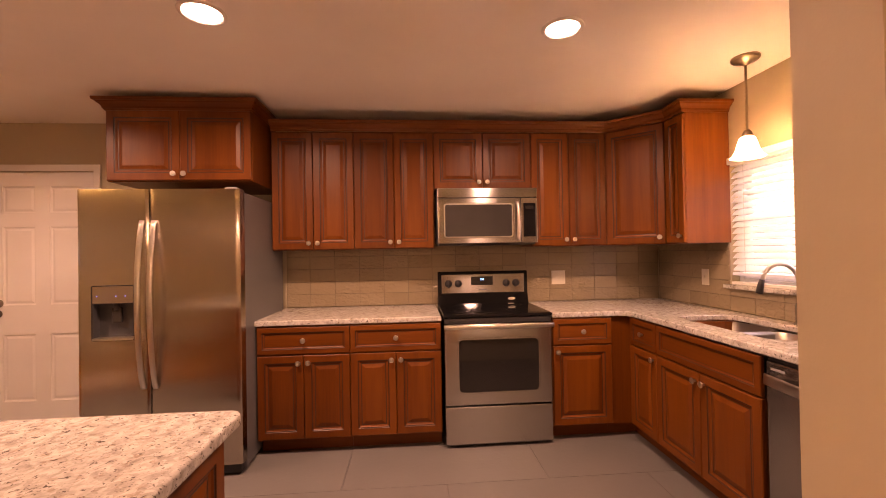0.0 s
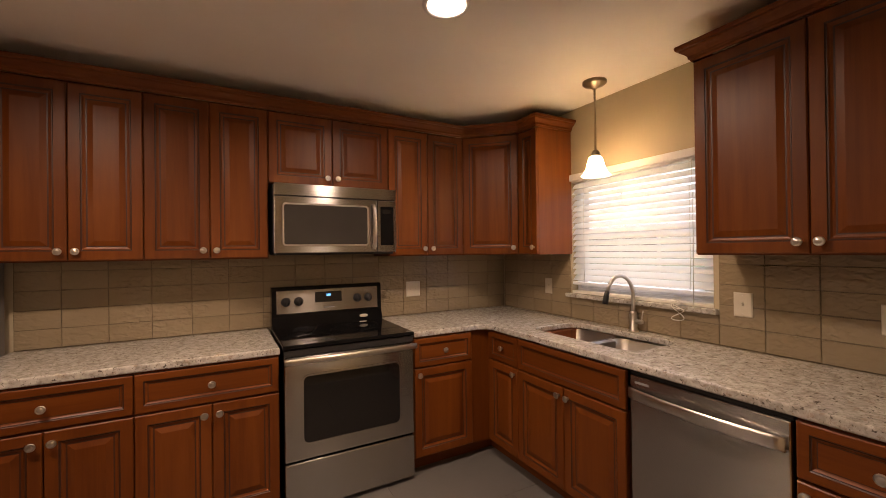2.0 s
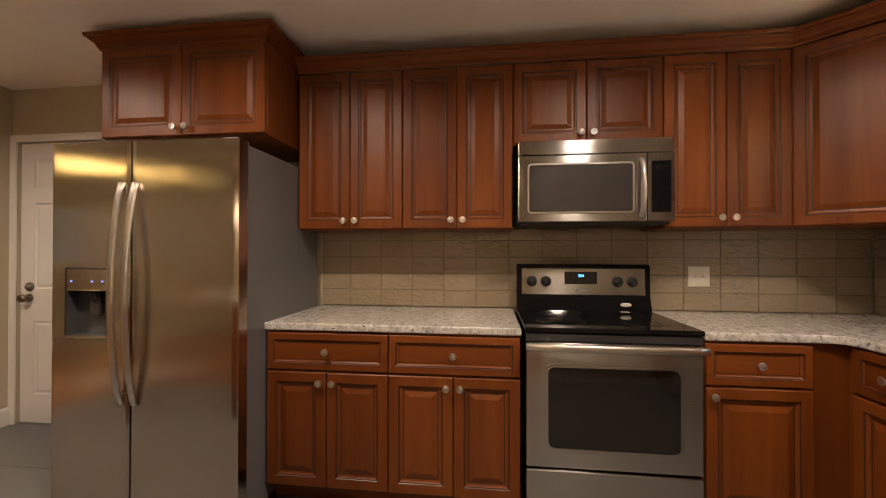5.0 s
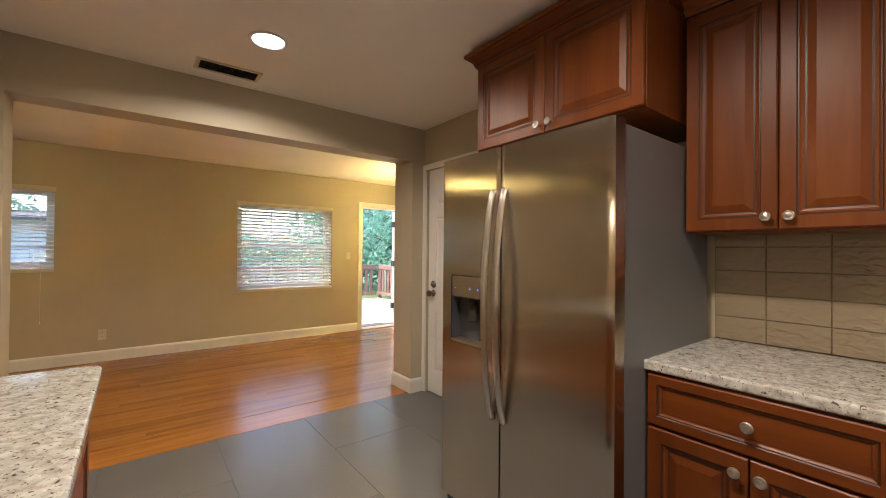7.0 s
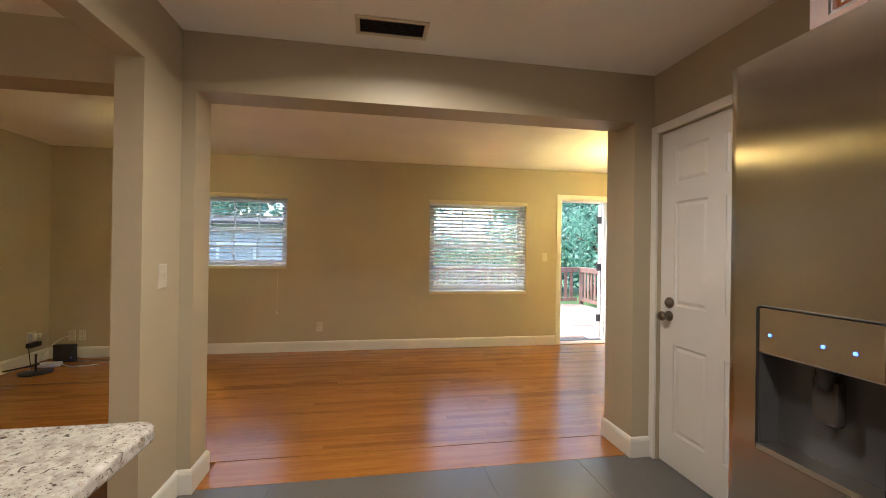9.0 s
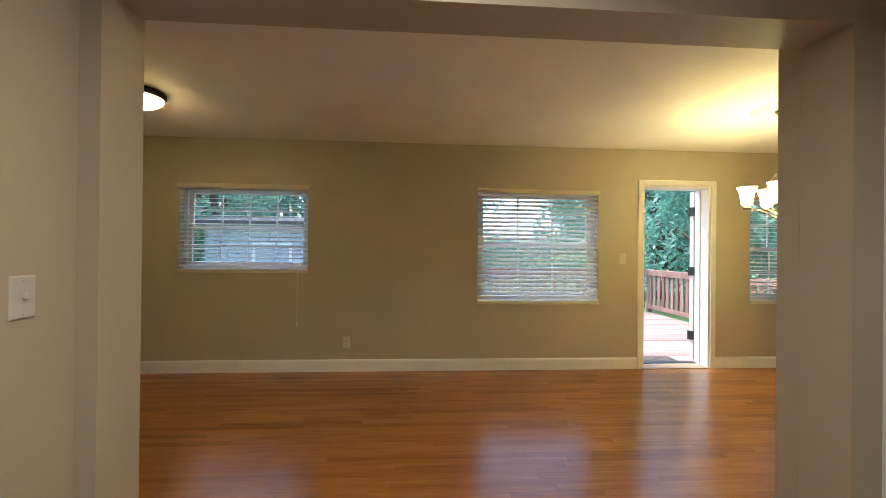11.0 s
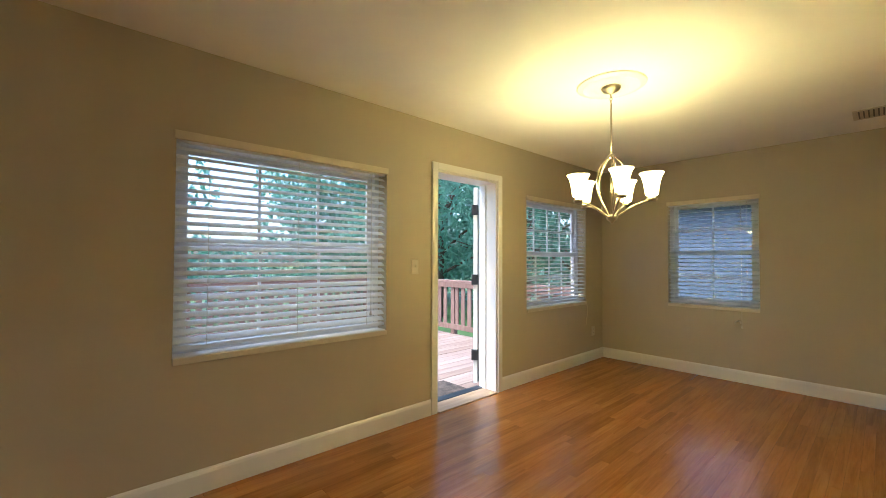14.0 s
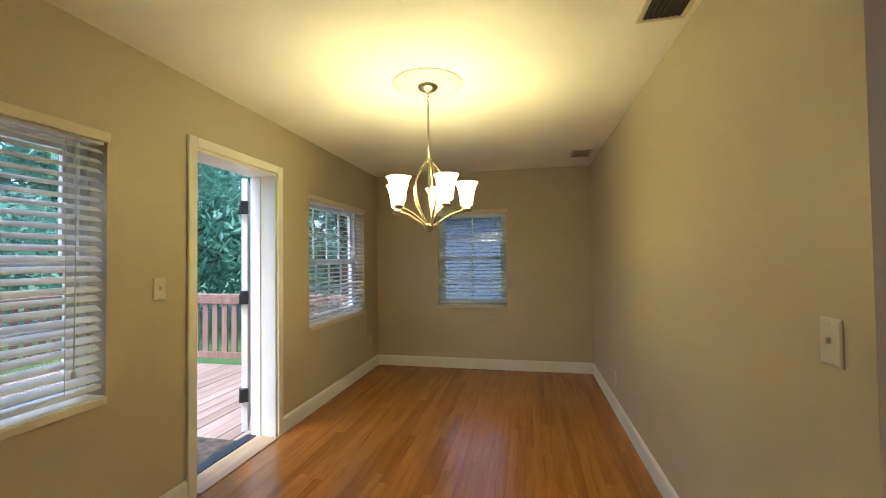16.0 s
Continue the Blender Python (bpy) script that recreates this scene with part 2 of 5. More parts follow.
def glass(name, rough=0.0, tint=(1, 1, 1)):
    m, nt, p = node_mat(name)
    out = nt.nodes["Material Output"]
    tr = nt.nodes.new("ShaderNodeBsdfTransparent")
    tr.inputs[0].default_value = (*tint, 1)
    gl = add(nt, "ShaderNodeBsdfGlossy", Roughness=rough)
    face = add(nt, "ShaderNodeLayerWeight", Blend=0.5)
    steep = nt.nodes.new("ShaderNodeMath")
    steep.operation = "POWER"
    steep.inputs[1].default_value = 5.0
    nt.links.new(face.outputs["Facing"], steep.inputs[0])
    fr = nt.nodes.new("ShaderNodeMath")
    fr.operation = "MULTIPLY_ADD"
    fr.inputs[1].default_value, fr.inputs[2].default_value = 0.94, 0.045
    nt.links.new(steep.outputs[0], fr.inputs[0])
    mx = nt.nodes.new("ShaderNodeMixShader")
    nt.links.new(fr.outputs[0], mx.inputs[0])
    nt.links.new(tr.outputs[0], mx.inputs[1])
    nt.links.new(gl.outputs[0], mx.inputs[2])
    nt.links.new(mx.outputs[0], out.inputs[0])
    return m


def tile_mat(name, a, b, rough, wave, wave_scale, wave_dist=0.004, stretch=1.0):
    m, nt, p = node_mat(name)
    rnd = nt.nodes.new("ShaderNodeObjectInfo").outputs["Random"]
    c = coords(nt, (1.0, 1.0, stretch), True)
    n1 = add(nt, "ShaderNodeTexNoise", Scale=3.0, Detail=4.0)
    n2 = add(nt, "ShaderNodeTexNoise", Scale=wave_scale, Detail=0.6, Distortion=0.7)
    nt.links.new(c, n1.inputs["Vector"])
    nt.links.new(c, n2.inputs["Vector"])
    col = mix(nt, 0.6, ramp(nt, n1.outputs["Fac"], [(0.3, a), (0.7, b)]), ramp(nt, rnd, [(0.0, a), (1.0, b)]))
    nt.links.new(col, p.inputs["Base Color"])
    p.inputs["Roughness"].default_value = rough
    relief = bump(nt, n2.outputs["Fac"], wave, wave_dist)
    patch = add(nt, "ShaderNodeTexNoise", Scale=4.5, Detail=1.0)
    nt.links.new(coords(nt, world_space=True), patch.inputs["Vector"])
    nt.links.new(ramp(nt, patch.outputs["Fac"], [(0.38, (0.35 * wave,) * 3), (0.58, (wave,) * 3)]), relief.node.inputs["Strength"])
    nt.links.new(relief, p.inputs["Normal"])
    return m


CHERRY = wood("cherry_wood", (0.115, 0.027, 0.0046), (0.178, 0.047, 0.0078), (0.236, 0.069, 0.0122), rough=0.38, tight=0.5, bump_by=0.03, gloss=0.26)
CHERRY_FLAT = wood("cherry_wood_flat_grain", (0.115, 0.027, 0.0046), (0.178, 0.047, 0.0078), (0.236, 0.069, 0.0122), axis=0, rough=0.38, tight=0.5, bump_by=0.03, gloss=0.26)
GLAZE = plain("dark_glaze", (0.045, 0.012, 0.004), 0.4)
GRANITE = granite("speckled_granite")
STEEL = steel("brushed_steel", 0, (0.50, 0.49, 0.48), 0.2)
STEEL_UP = steel("brushed_steel_upright", 2)
SINK_STEEL = plain("satin_sink_steel", (0.40, 0.39, 0.38), 0.36, 1.0, 0.04)
CHROME = plain("satin_nickel", (0.66, 0.63, 0.59), 0.28, 1.0, 0.03)
AGED = plain("aged_nickel", (0.24, 0.2, 0.16), 0.28, 1.0, 0.05)
BLACK = plain("black_enamel", (0.006, 0.006, 0.0065), 0.05)
BLACK.node_tree.nodes["Principled BSDF"].inputs["Specular IOR Level"].default_value = 0.2
BLACK_MATT = plain("black_plastic", (0.018, 0.018, 0.019), 0.45)
DARK_GLASS = plain("dark_oven_glass", (0.012, 0.011, 0.011), 0.05, vary=0.02)
MESH_GLASS = plain("grey_meshed_glass", (0.035, 0.032, 0.03), 0.16, grain=0.3, grain_scale=900)
GREY_SIDE = plain("grey_painted_steel", (0.17, 0.17, 0.175), 0.42, 0.3, 0.04, grain=0.25, grain_scale=600)
GREY_PLASTIC = plain("grey_plastic", (0.25, 0.25, 0.26), 0.4)
WALL = plain("greige_wall_paint", (0.475, 0.41, 0.29), 0.5, vary=0.03, scale=1.3, grain=0.12, grain_scale=160, world_space=True)
CEILING = plain("ceiling_paint", (0.91, 0.88, 0.82), 0.8, vary=0.03, scale=2.0, grain=0.35, grain_scale=70, world_space=True)
WHITE = plain("white_trim_paint", (0.76, 0.74, 0.69), 0.32, vary=0.03, scale=3.0, grain=0.05, grain_scale=60)
DOOR_WHITE = plain("white_door_paint", (0.76, 0.745, 0.72), 0.35, vary=0.03, scale=3.0, grain=0.06, grain_scale=80)
PLATE = plain("ivory_plastic", (0.6, 0.56, 0.47), 0.35)
BLIND = glow("white_blind_slat", (1, 1, 1), 0.0, (0.86, 0.88, 0.89))
BLIND.node_tree.nodes["Mix Shader"].inputs[0].default_value = 0.28
CREAM = plain("cream_blind_valance", (0.66, 0.59, 0.44), 0.4, vary=0.05)
CORD = plain("white_cord", (0.7, 0.68, 0.62), 0.7)
VINYL = plain("white_window_vinyl", (0.72, 0.74, 0.76), 0.35)
GLASS = glass("window_glass")
KITCHEN_TILE = tile_mat("grey_floor_tile", (0.125, 0.121, 0.116), (0.15, 0.145, 0.14), 0.3, 0.12, 30.0)
GROUT = plain("grey_grout", (0.20, 0.19, 0.178), 0.85, grain=0.3)
SPLASH = tile_mat("wavy_glazed_wall_tile", (0.25, 0.195, 0.125), (0.315, 0.255, 0.172), 0.04, 1.0, 27.0, 0.010, 1.7)
SPLASH_GROUT = plain("wall_grout", (0.155, 0.125, 0.09), 0.8)
OAK = wood("oak_strip_floor", (0.29, 0.10, 0.016), (0.42, 0.165, 0.028), (0.52, 0.22, 0.044), axis=1, rough=0.25, tight=1.6, bump_by=0.003, coat=0.07)
OAK_FAR = wood("oak_strip_floor_joined", (0.29, 0.10, 0.016), (0.42, 0.165, 0.028), (0.52, 0.22, 0.044), axis=1, rough=0.25, tight=1.6, vary_by="island", bump_by=0.003, coat=0.07)
PALE_OAK = wood("worn_pale_oak", (0.34, 0.22, 0.12), (0.48, 0.33, 0.20), (0.60, 0.45, 0.29), axis=1, rough=0.45, tight=1.2, bump_by=0.05)
FLOOR_GAP = plain("floor_seam", (0.16, 0.06, 0.016), 0.7)
SHADE_ON = glow("lit_frosted_shade", (1.0, 0.79, 0.30), 11.0, (0.9, 0.86, 0.76))
PENDANT_ON = glow("lit_pendant_shade", (1.0, 0.78, 0.46), 8.0, (0.9, 0.86, 0.76))
CAN_ON = plain("lit_downlight_lens", (0.95, 0.93, 0.9), 0.4, emit=5.0, emit_colour=(1.0, 0.92, 0.8))
BRUSHED = plain("brushed_nickel_fitting", (0.38, 0.32, 0.23), 0.3, 1.0, 0.04)
BRONZE = plain("dark_bronze", (0.06, 0.045, 0.035), 0.35, 0.8)
CLOCK = plain("blue_clock_digits", (0.05, 0.3, 0.6), 0.4, emit=0.7, emit_colour=(0.08, 0.45, 1.0))
LED = plain("blue_led", (0.3, 0.4, 0.8), 0.4, emit=0.8, emit_colour=(0.03, 0.12, 1.0))
DECK = wood("weathered_deck_board", (0.22, 0.15, 0.12), (0.33, 0.24, 0.20), (0.43, 0.34, 0.30), axis=1, rough=0.7, tight=0.8, bump_by=0.3)
RAIL_WOOD = wood("red_stained_rail", (0.15, 0.082, 0.064), (0.23, 0.135, 0.106), (0.31, 0.205, 0.17), axis=2, rough=0.7, tight=0.8, bump_by=0.2)

# ---- walls, floors, ceiling ----


def wall(name, axis, p0, p1, a0, a1, openings, label, z0=0.0, z1=CEIL):
    """A wall between two planes of an axis, running from a0 to a1, with (b0, b1, z0, z1) openings."""
    bm = bmesh.new()
    cuts = sorted({a0, a1, *(v for o in openings for v in o[:2])})
    levels = sorted({z0, z1, *(v for o in openings for v in o[2:])})
    for u0, u1 in zip(cuts, cuts[1:]):
        for w0, w1 in zip(levels, levels[1:]):
            if any(o[0] - 1e-6 <= u0 and u1 <= o[1] + 1e-6 and o[2] - 1e-6 <= w0 and w1 <= o[3] + 1e-6 for o in openings):
                continue
            if axis == "x":
                box(p0, p1, u0, u1, w0, w1, bm=bm)
            else:
                box(u0, u1, p0, p1, w0, w1, bm=bm)
    bmesh.ops.remove_doubles(bm, verts=bm.verts, dist=1e-5)
    seen = {}
    for f in list(bm.faces):
        seen.setdefault(tuple(sorted(v.index for v in f.verts)), []).append(f)
    twins = [f for fs in seen.values() if len(fs) > 1 for f in fs]
    if twins:
        bmesh.ops.delete(bm, geom=twins, context="FACES_ONLY")
    return single(name, bm, WALL, label, "wall", kind="structure")


W_OUT = -6.83
WIN1, WIN2, WIN3 = (0.29, 1.575, 1.03, 1.905), (3.335, 4.65, 0.715, 1.91), (6.372, 7.585, 0.725, 1.90)
DOOR_W = (5.14, 5.905, -0.12, 1.99)
WIN4 = (-5.83, -4.99, 0.745, 1.905)
WIN_E = (2.6, 3.555, 1.065, 1.90)
BACK_DOOR = (-3.69, -2.88, 0.0, 2.0)

wall("wall_north", "y", NORTH, NORTH + 0.15, -3.735, EAST, [BACK_DOOR], "greige painted kitchen wall behind the range and the cabinets")
wall("wall_east", "x", EAST, EAST + 0.16, -1.08, NORTH + 0.15, [WIN_E], "greige painted kitchen wall with the sink window")
wall("wall_south_kitchen", "y", 1.53, 1.645, -3.735, 0.165, [(-3.395, 0.165, 0.0, 2.075)], "greige wall with a wide square opening into the kitchen")
wall("wall_south_pier", "y", 1.435, 1.55, 0.165, EAST, [], "greige wall end beside the opening into the kitchen")
wall("wall_dining_east", "x", -4.03, -3.931, 4.215, DINE, [], "greige dining room wall beside the kitchen opening")
wall("wall_middle", "x", -3.93, -3.735, -0.93, DINE, [(1.71, 4.215, 0.0, 2.075), (-0.4, 1.53, 0.0, 2.075)], "greige wall with a wide cased opening between kitchen and dining room")
wall("wall_west", "x", W_OUT, WEST, -1.08, DINE + 0.18, [WIN1, WIN2, WIN3, DOOR_W], "greige outer wall with three windows and an open door", z0=-0.12)
wall("wall_dining_north", "y", DINE, DINE + 0.18, WEST, -3.735, [WIN4], "greige end wall of the dining room with one window")
wall("wall_south", "y", -1.08, -0.93, WEST, EAST, [], "greige end wall of the living room")
single("ceiling", box(W_OUT, EAST + 0.16, -1.08, DINE + 0.18, CEIL, CEIL + 0.12), CEILING, "off-white lightly textured ceiling", "ceiling", kind="structure")
single("subfloor_wood", box(W_OUT, -3.735, -1.08, DINE + 0.18, -0.12, -0.014), FLOOR_GAP, "dark seams under the oak strip floor", "floor", kind="structure")
floor_wood = single("floor_wood", box(WEST, -3.96, -0.93, DINE, -0.0139, -0.0115), FLOOR_GAP, "honey oak strip floor of the dining and living rooms", "floor", kind="structure")
floor_tile = single("floor_tile", box(-3.76, EAST + 0.16, 1.53, NORTH + 0.15, -0.12, -0.006), GROUT, "grey porcelain tile floor of the kitchen", "floor", kind="structure")
single("floor_start_room", box(-3.735, EAST + 0.16, -1.08, 1.53, -0.12, 0.0), OAK_FAR, "oak floor of the room before the kitchen", "floor", kind="structure")
single("floor_border", box(-4.0305, -3.76, 1.727, 4.198, -0.02, 0.0006, 0.0004), OAK, "oak border strip where the tile meets the wood", "floor trim", kind="structure")



def skirting(x0, y0, x1, y1, label="white painted baseboard along the wall", ends=(0, 0)):
    """A moulded board along a line, its face to the right of the line's direction."""
    d = Vector((x1 - x0, y1 - y0, 0))
    n, u = Vector((d.y, -d.x, 0)).normalized(), d.normalized()
    bm = bmesh.new()
    prof = [(0.002, 0.0), (0.016, 0.0), (0.016, 0.1), (0.012, 0.114), (0.006, 0.122), (0.002, 0.124)]
    rows = []
    for base, out in ((Vector((x0, y0, 0)), -ends[0]), (Vector((x1, y1, 0)), ends[1])):
        rows.append([bm.verts.new(base + n * a + u * (out * a) + Vector((0, 0, z + 0.001))) for a, z in prof])
    for k in range(len(prof)):
        q = (k + 1) % len(prof)
        bm.faces.new([rows[0][k], rows[0][q], rows[1][q], rows[1][k]])
    bm.faces.new(rows[0])
    bm.faces.new(rows[1][::-1])
    return single("baseboard", bm, WHITE, label, "baseboard", kind="structure")


skirting(WEST, 5.965, WEST, DINE, ends=(0, -1))
skirting(WEST, -0.93, WEST, 5.08, ends=(-1, 0))
skirting(WEST, DINE, -4.03, DINE, ends=(-1, -1))
skirting(-4.03, DINE, -4.03, 4.215, ends=(-1, 1))
skirting(-4.03, 4.215, -3.735, 4.215, ends=(1, 1))
skirting(-3.735, 4.215, -3.735, NORTH, ends=(1, 0))
skirting(-3.735, 1.71, -3.93, 1.71, ends=(1, 1))
skirting(-3.735, 1.645, -3.735, 1.71, ends=(-1, 1))
skirting(-3.395, 1.645, -3.735, 1.645, ends=(1, -1))
skirting(-3.395, 1.53, -3.395, 1.645, ends=(1, 1))
skirting(-3.93, 1.71, -3.93, 1.53, ends=(1, 1))
skirting(EAST, -0.93, WEST, -0.93, ends=(-1, -1))
skirting(0.165, 1.55, 0.165, 1.435, ends=(1, 1))


# ---- windows, blinds, doors ----
def window(name, m, w, h, depth, cols, label, ledge=True):
    """A double-hung window; local x across, y outwards, origin at the lower corner of the inner wall face."""
    t = thing(name, m, label, "window", kind="structure")
    y0, y1 = depth - 0.10, depth - 0.03
    part("window_frame", [b for b in [bmesh.new()] if box(0, 0.035, y0, y1, 0, h, bm=b) and box(w - 0.035, w, y0, y1, 0, h, bm=b)
         and box(0.035, w - 0.035, y0, y1, h - 0.035, h, bm=b) and box(0.035, w - 0.035, y0, y1, 0, 0.035, bm=b)][0], VINYL, t)
    half = h * 0.5
    for nm, z0, z1, ys in (("lower_sash", 0.036, half + 0.02, y0 + 0.008), ("upper_sash", half - 0.02, h - 0.036, y0 + 0.034)):
        b = bmesh.new()
        for x0, x1, a, c in ((0.036, 0.08, z0, z1), (w - 0.08, w - 0.036, z0, z1), (0.08, w - 0.08, z0, z0 + 0.045), (0.08, w - 0.08, z1 - 0.04, z1)):
            box(x0, x1, ys, ys + 0.024, a, c, 0.002, bm=b, seg=1)
        sash = part(nm, b, VINYL, t)
        for k in range(1, cols):
            x = 0.08 + (w - 0.16) * k / cols
            part("muntin", box(x - 0.008, x + 0.008, ys + 0.005, ys + 0.018, z0 + 0.0451, z1 - 0.0401), VINYL, sash)
        zc = (z0 + z1) / 2
        part("muntin", box(0.0801, w - 0.0801, ys + 0.006, ys + 0.017, zc - 0.008, zc + 0.008), VINYL, sash)
        g = part("pane", box(0.075, w - 0.075, ys + 0.011, ys + 0.0135, z0 + 0.04, z1 - 0.035), GLASS, sash)
        g.visible_shadow = False
    part("window_sill", box(0.001, w - 0.001, 0.0, y0 - 0.001, 0.0, 0.018, 0.003, seg=1), WHITE, t)
    if ledge:
        part("apron", box(0.0, w, -0.012, -0.001, -0.02, 0.014, 0.003, seg=1), CREAM, t, "cream painted apron board")
    return t


def blind(m, w, h, tilt, pitch, group, label, ladders=3, cord=0.5, cord_x=0.93, valance=CREAM, bottom=0.02, tangle=False):
    """A slatted blind: local x across, y outwards, z from the sill up."""
    t = thing("window_blind", m, label, "blind", group)
    part("valance", box(-0.01, w + 0.01, -0.02, 0.0, h - 0.034, h + 0.012, 0.004), valance, t, "cream valance")
    part("headrail", box(0.004, w - 0.004, 0.003, 0.05, h - 0.045, h - 0.003), BLIND, t)
    bm = bmesh.new()
    n = 5
    for i in range(n + 1):
        u = (i / n - 0.5) * 0.05
        for x in (0.006, w - 0.006):
            bm.verts.new((x, u, 0.0026 * (1 - (2 * i / n - 1) ** 2)))
    bm.verts.ensure_lookup_table()
    for i in range(n):
        bm.faces.new([bm.verts[2 * i], bm.verts[2 * i + 1], bm.verts[2 * i + 3], bm.verts[2 * i + 2]])
    g = bmesh.ops.extrude_face_region(bm, geom=bm.faces[:])
    for v in g["geom"]:
        if isinstance(v, bmesh.types.BMVert):
            v.co.z += 0.0026
    slat = finish(bm, "slat", BLIND)
    z = bottom + 0.05
    k = 0
    while z < h - 0.055:
        jig = random.uniform(-1.6, 1.6)
        ob = new("slat", slat)
        ob.parent = t
        ob.matrix_basis = pose(0, 0.027, z, tilt + jig, random.uniform(-0.12, 0.12), 0)
        z += pitch
    part("bottom_rail", box(0.004, w - 0.004, 0.004, 0.05, bottom, bottom + 0.022, 0.004), BLIND, t)
    for k in range(ladders):
        x = w * (0.12 + 0.76 * k / max(1, ladders - 1))
        part("ladder_cord", tube([(x, -0.001, bottom + 0.02), (x, -0.001, h - 0.05)], 0.0014, 5), CORD, t)
    if cord:
        x = w * cord_x
        pull = part("pull_cord", tube([(x, -0.012, h - 0.05), (x + 0.004, -0.012, h - 0.05 - cord * 0.5), (x, -0.012, h - 0.05 - cord)], 0.0022, 6), CORD, t)
        part("tassel", lathe([(0, 0.0), (0.007, -0.004), (0.009, -0.03), (0, -0.034)], 8, m=pose(x, -0.012, h - 0.05 - cord)), PLATE, pull)
    return t


def front_w(win):
    """Local frame on the west wall: x runs south to north as seen from the room, y outwards."""
    return pose(WEST, win[0], win[2], 0, 0, 90), win[1] - win[0], win[3] - win[2]


for k, (win, cols, lab) in enumerate(((WIN1, 4, "white double-hung window looking out on a shed"), (WIN2, 3, "white double-hung window behind half-closed blinds"), (WIN3, 4, "white double-hung window beside the deck door"))):
    m, w, h = front_w(win)
    window("window_%d" % (k + 1), m, w, h, 0.21, cols, lab)
window("window_4", pose(WIN4[0], DINE, WIN4[2]), WIN4[1] - WIN4[0], WIN4[3] - WIN4[2], 0.18, 2, "white double-hung window in the dining room's end wall")
window("window_5", pose(EAST, WIN_E[1], WIN_E[2], 0, 0, -90), WIN_E[1] - WIN_E[0], WIN_E[3] - WIN_E[2], 0.16, 3, "white double-hung window above the sink", False)

m, w, h = front_w(WIN1)
blind(m @ pose(0, 0.012, 0.018), w, h - 0.018, 11, 0.043, "window blinds", "white slatted blind lowered with its slats open", 3, 1.36, 0.92)
m, w, h = front_w(WIN2)
blind(m @ pose(0, 0.012, 0.018), w, h - 0.018, 29, 0.0445, "window blinds", "white slatted blind lowered with its slats half closed", 3, 0.98, 0.9, bottom=0.03)
m, w, h = front_w(WIN3)
blind(m @ pose(0, 0.012, 0.018), w, h - 0.018, 11, 0.043, "window blinds", "white slatted blind beside the deck door, slats open", 3, 0.0)
blind(pose(WIN4[0], DINE + 0.012, WIN4[2] + 0.018), WIN4[1] - WIN4[0], WIN4[3] - WIN4[2] - 0.018, 11, 0.043, "window blinds", "white slatted blind on the end wall, slats open", 2, 1.27, 0.82)
blind(pose(EAST, WIN_E[1], WIN_E[2] + 0.004, 0, 0, -90), WIN_E[1] - WIN_E[0], WIN_E[3] - WIN_E[2] - 0.004, 46, 0.041, "window blinds", "white slatted blind above the sink, nearly closed", 2, 0.78, 0.9, BLIND, 0.055)

# casing, jambs and slab of the deck door
y0, y1, _, dtop = DOOR_W
bm = bmesh.new()
box(WEST + 0.002, WEST + 0.02, y0 - 0.058, y0, 0.0, dtop + 0.058, 0.004, bm=bm)
box(WEST + 0.002, WEST + 0.02, y1, y1 + 0.058, 0.0, dtop + 0.058, 0.004, bm=bm)
box(WEST + 0.002, WEST + 0.0195, y0, y1, dtop, dtop + 0.058, 0.004, bm=bm)
box(W_OUT + 0.001, WEST + 0.002, y0, y0 + 0.018, 0.0, dtop, bm=bm)
box(W_OUT + 0.001, WEST + 0.002, y1 - 0.018, y1, 0.0, dtop, bm=bm)
box(W_OUT + 0.001, WEST + 0.002, y0 + 0.018, y1 - 0.018, dtop - 0.018, dtop, bm=bm)
box(W_OUT + 0.05, W_OUT + 0.09, y1 - 0.03, y1 - 0.018, 0.0, dtop - 0.018, bm=bm)
single("door_1_trim", bm, WHITE, "white painted casing and jambs of the deck door", "door trim", kind="structure")
door1 = thing("door_1", pose(W_OUT - 0.03, y1 - 0.012, 0.03, 0, 0, -56), "white exterior door swung fully open onto the deck", "door", kind="structure")
slab = part("door_slab", box(-0.76, 0.0, -0.042, 0.0, 0.0, dtop - 0.055, 0.003), DOOR_WHITE, door1)
HINGE = box(-0.012, 0.03, -0.048, 0.006, -0.05, 0.05, 0.002, seg=1)
lathe([(0, -0.052), (0.008, -0.052), (0.008, 0.052), (0, 0.052)], 10, HINGE, pose(0.004, -0.052, 0))
hinge = finish(HINGE, "hinge", BLACK_MATT)
for z in (0.28, 1.02, 1.71):
    part("hinge", hinge, None, door1, m=pose(0, 0, z))
single("door_1_sill", box(W_OUT - 0.03, W_OUT + 0.055, y0 + 0.02, y1 - 0.02, -0.12, 0.014, 0.004), plain("dark_sill_metal", (0.05, 0.06, 0.08), 0.4, 0.7), "dark metal threshold of the deck door", "threshold", kind="structure")
single("door_1_saddle", box(W_OUT + 0.057, WEST + 0.03, y0 + 0.0185, y1 - 0.0185, -0.0115, 0.010, 0.004), PALE_OAK, "worn oak saddle board under the deck door", "threshold", kind="structure")

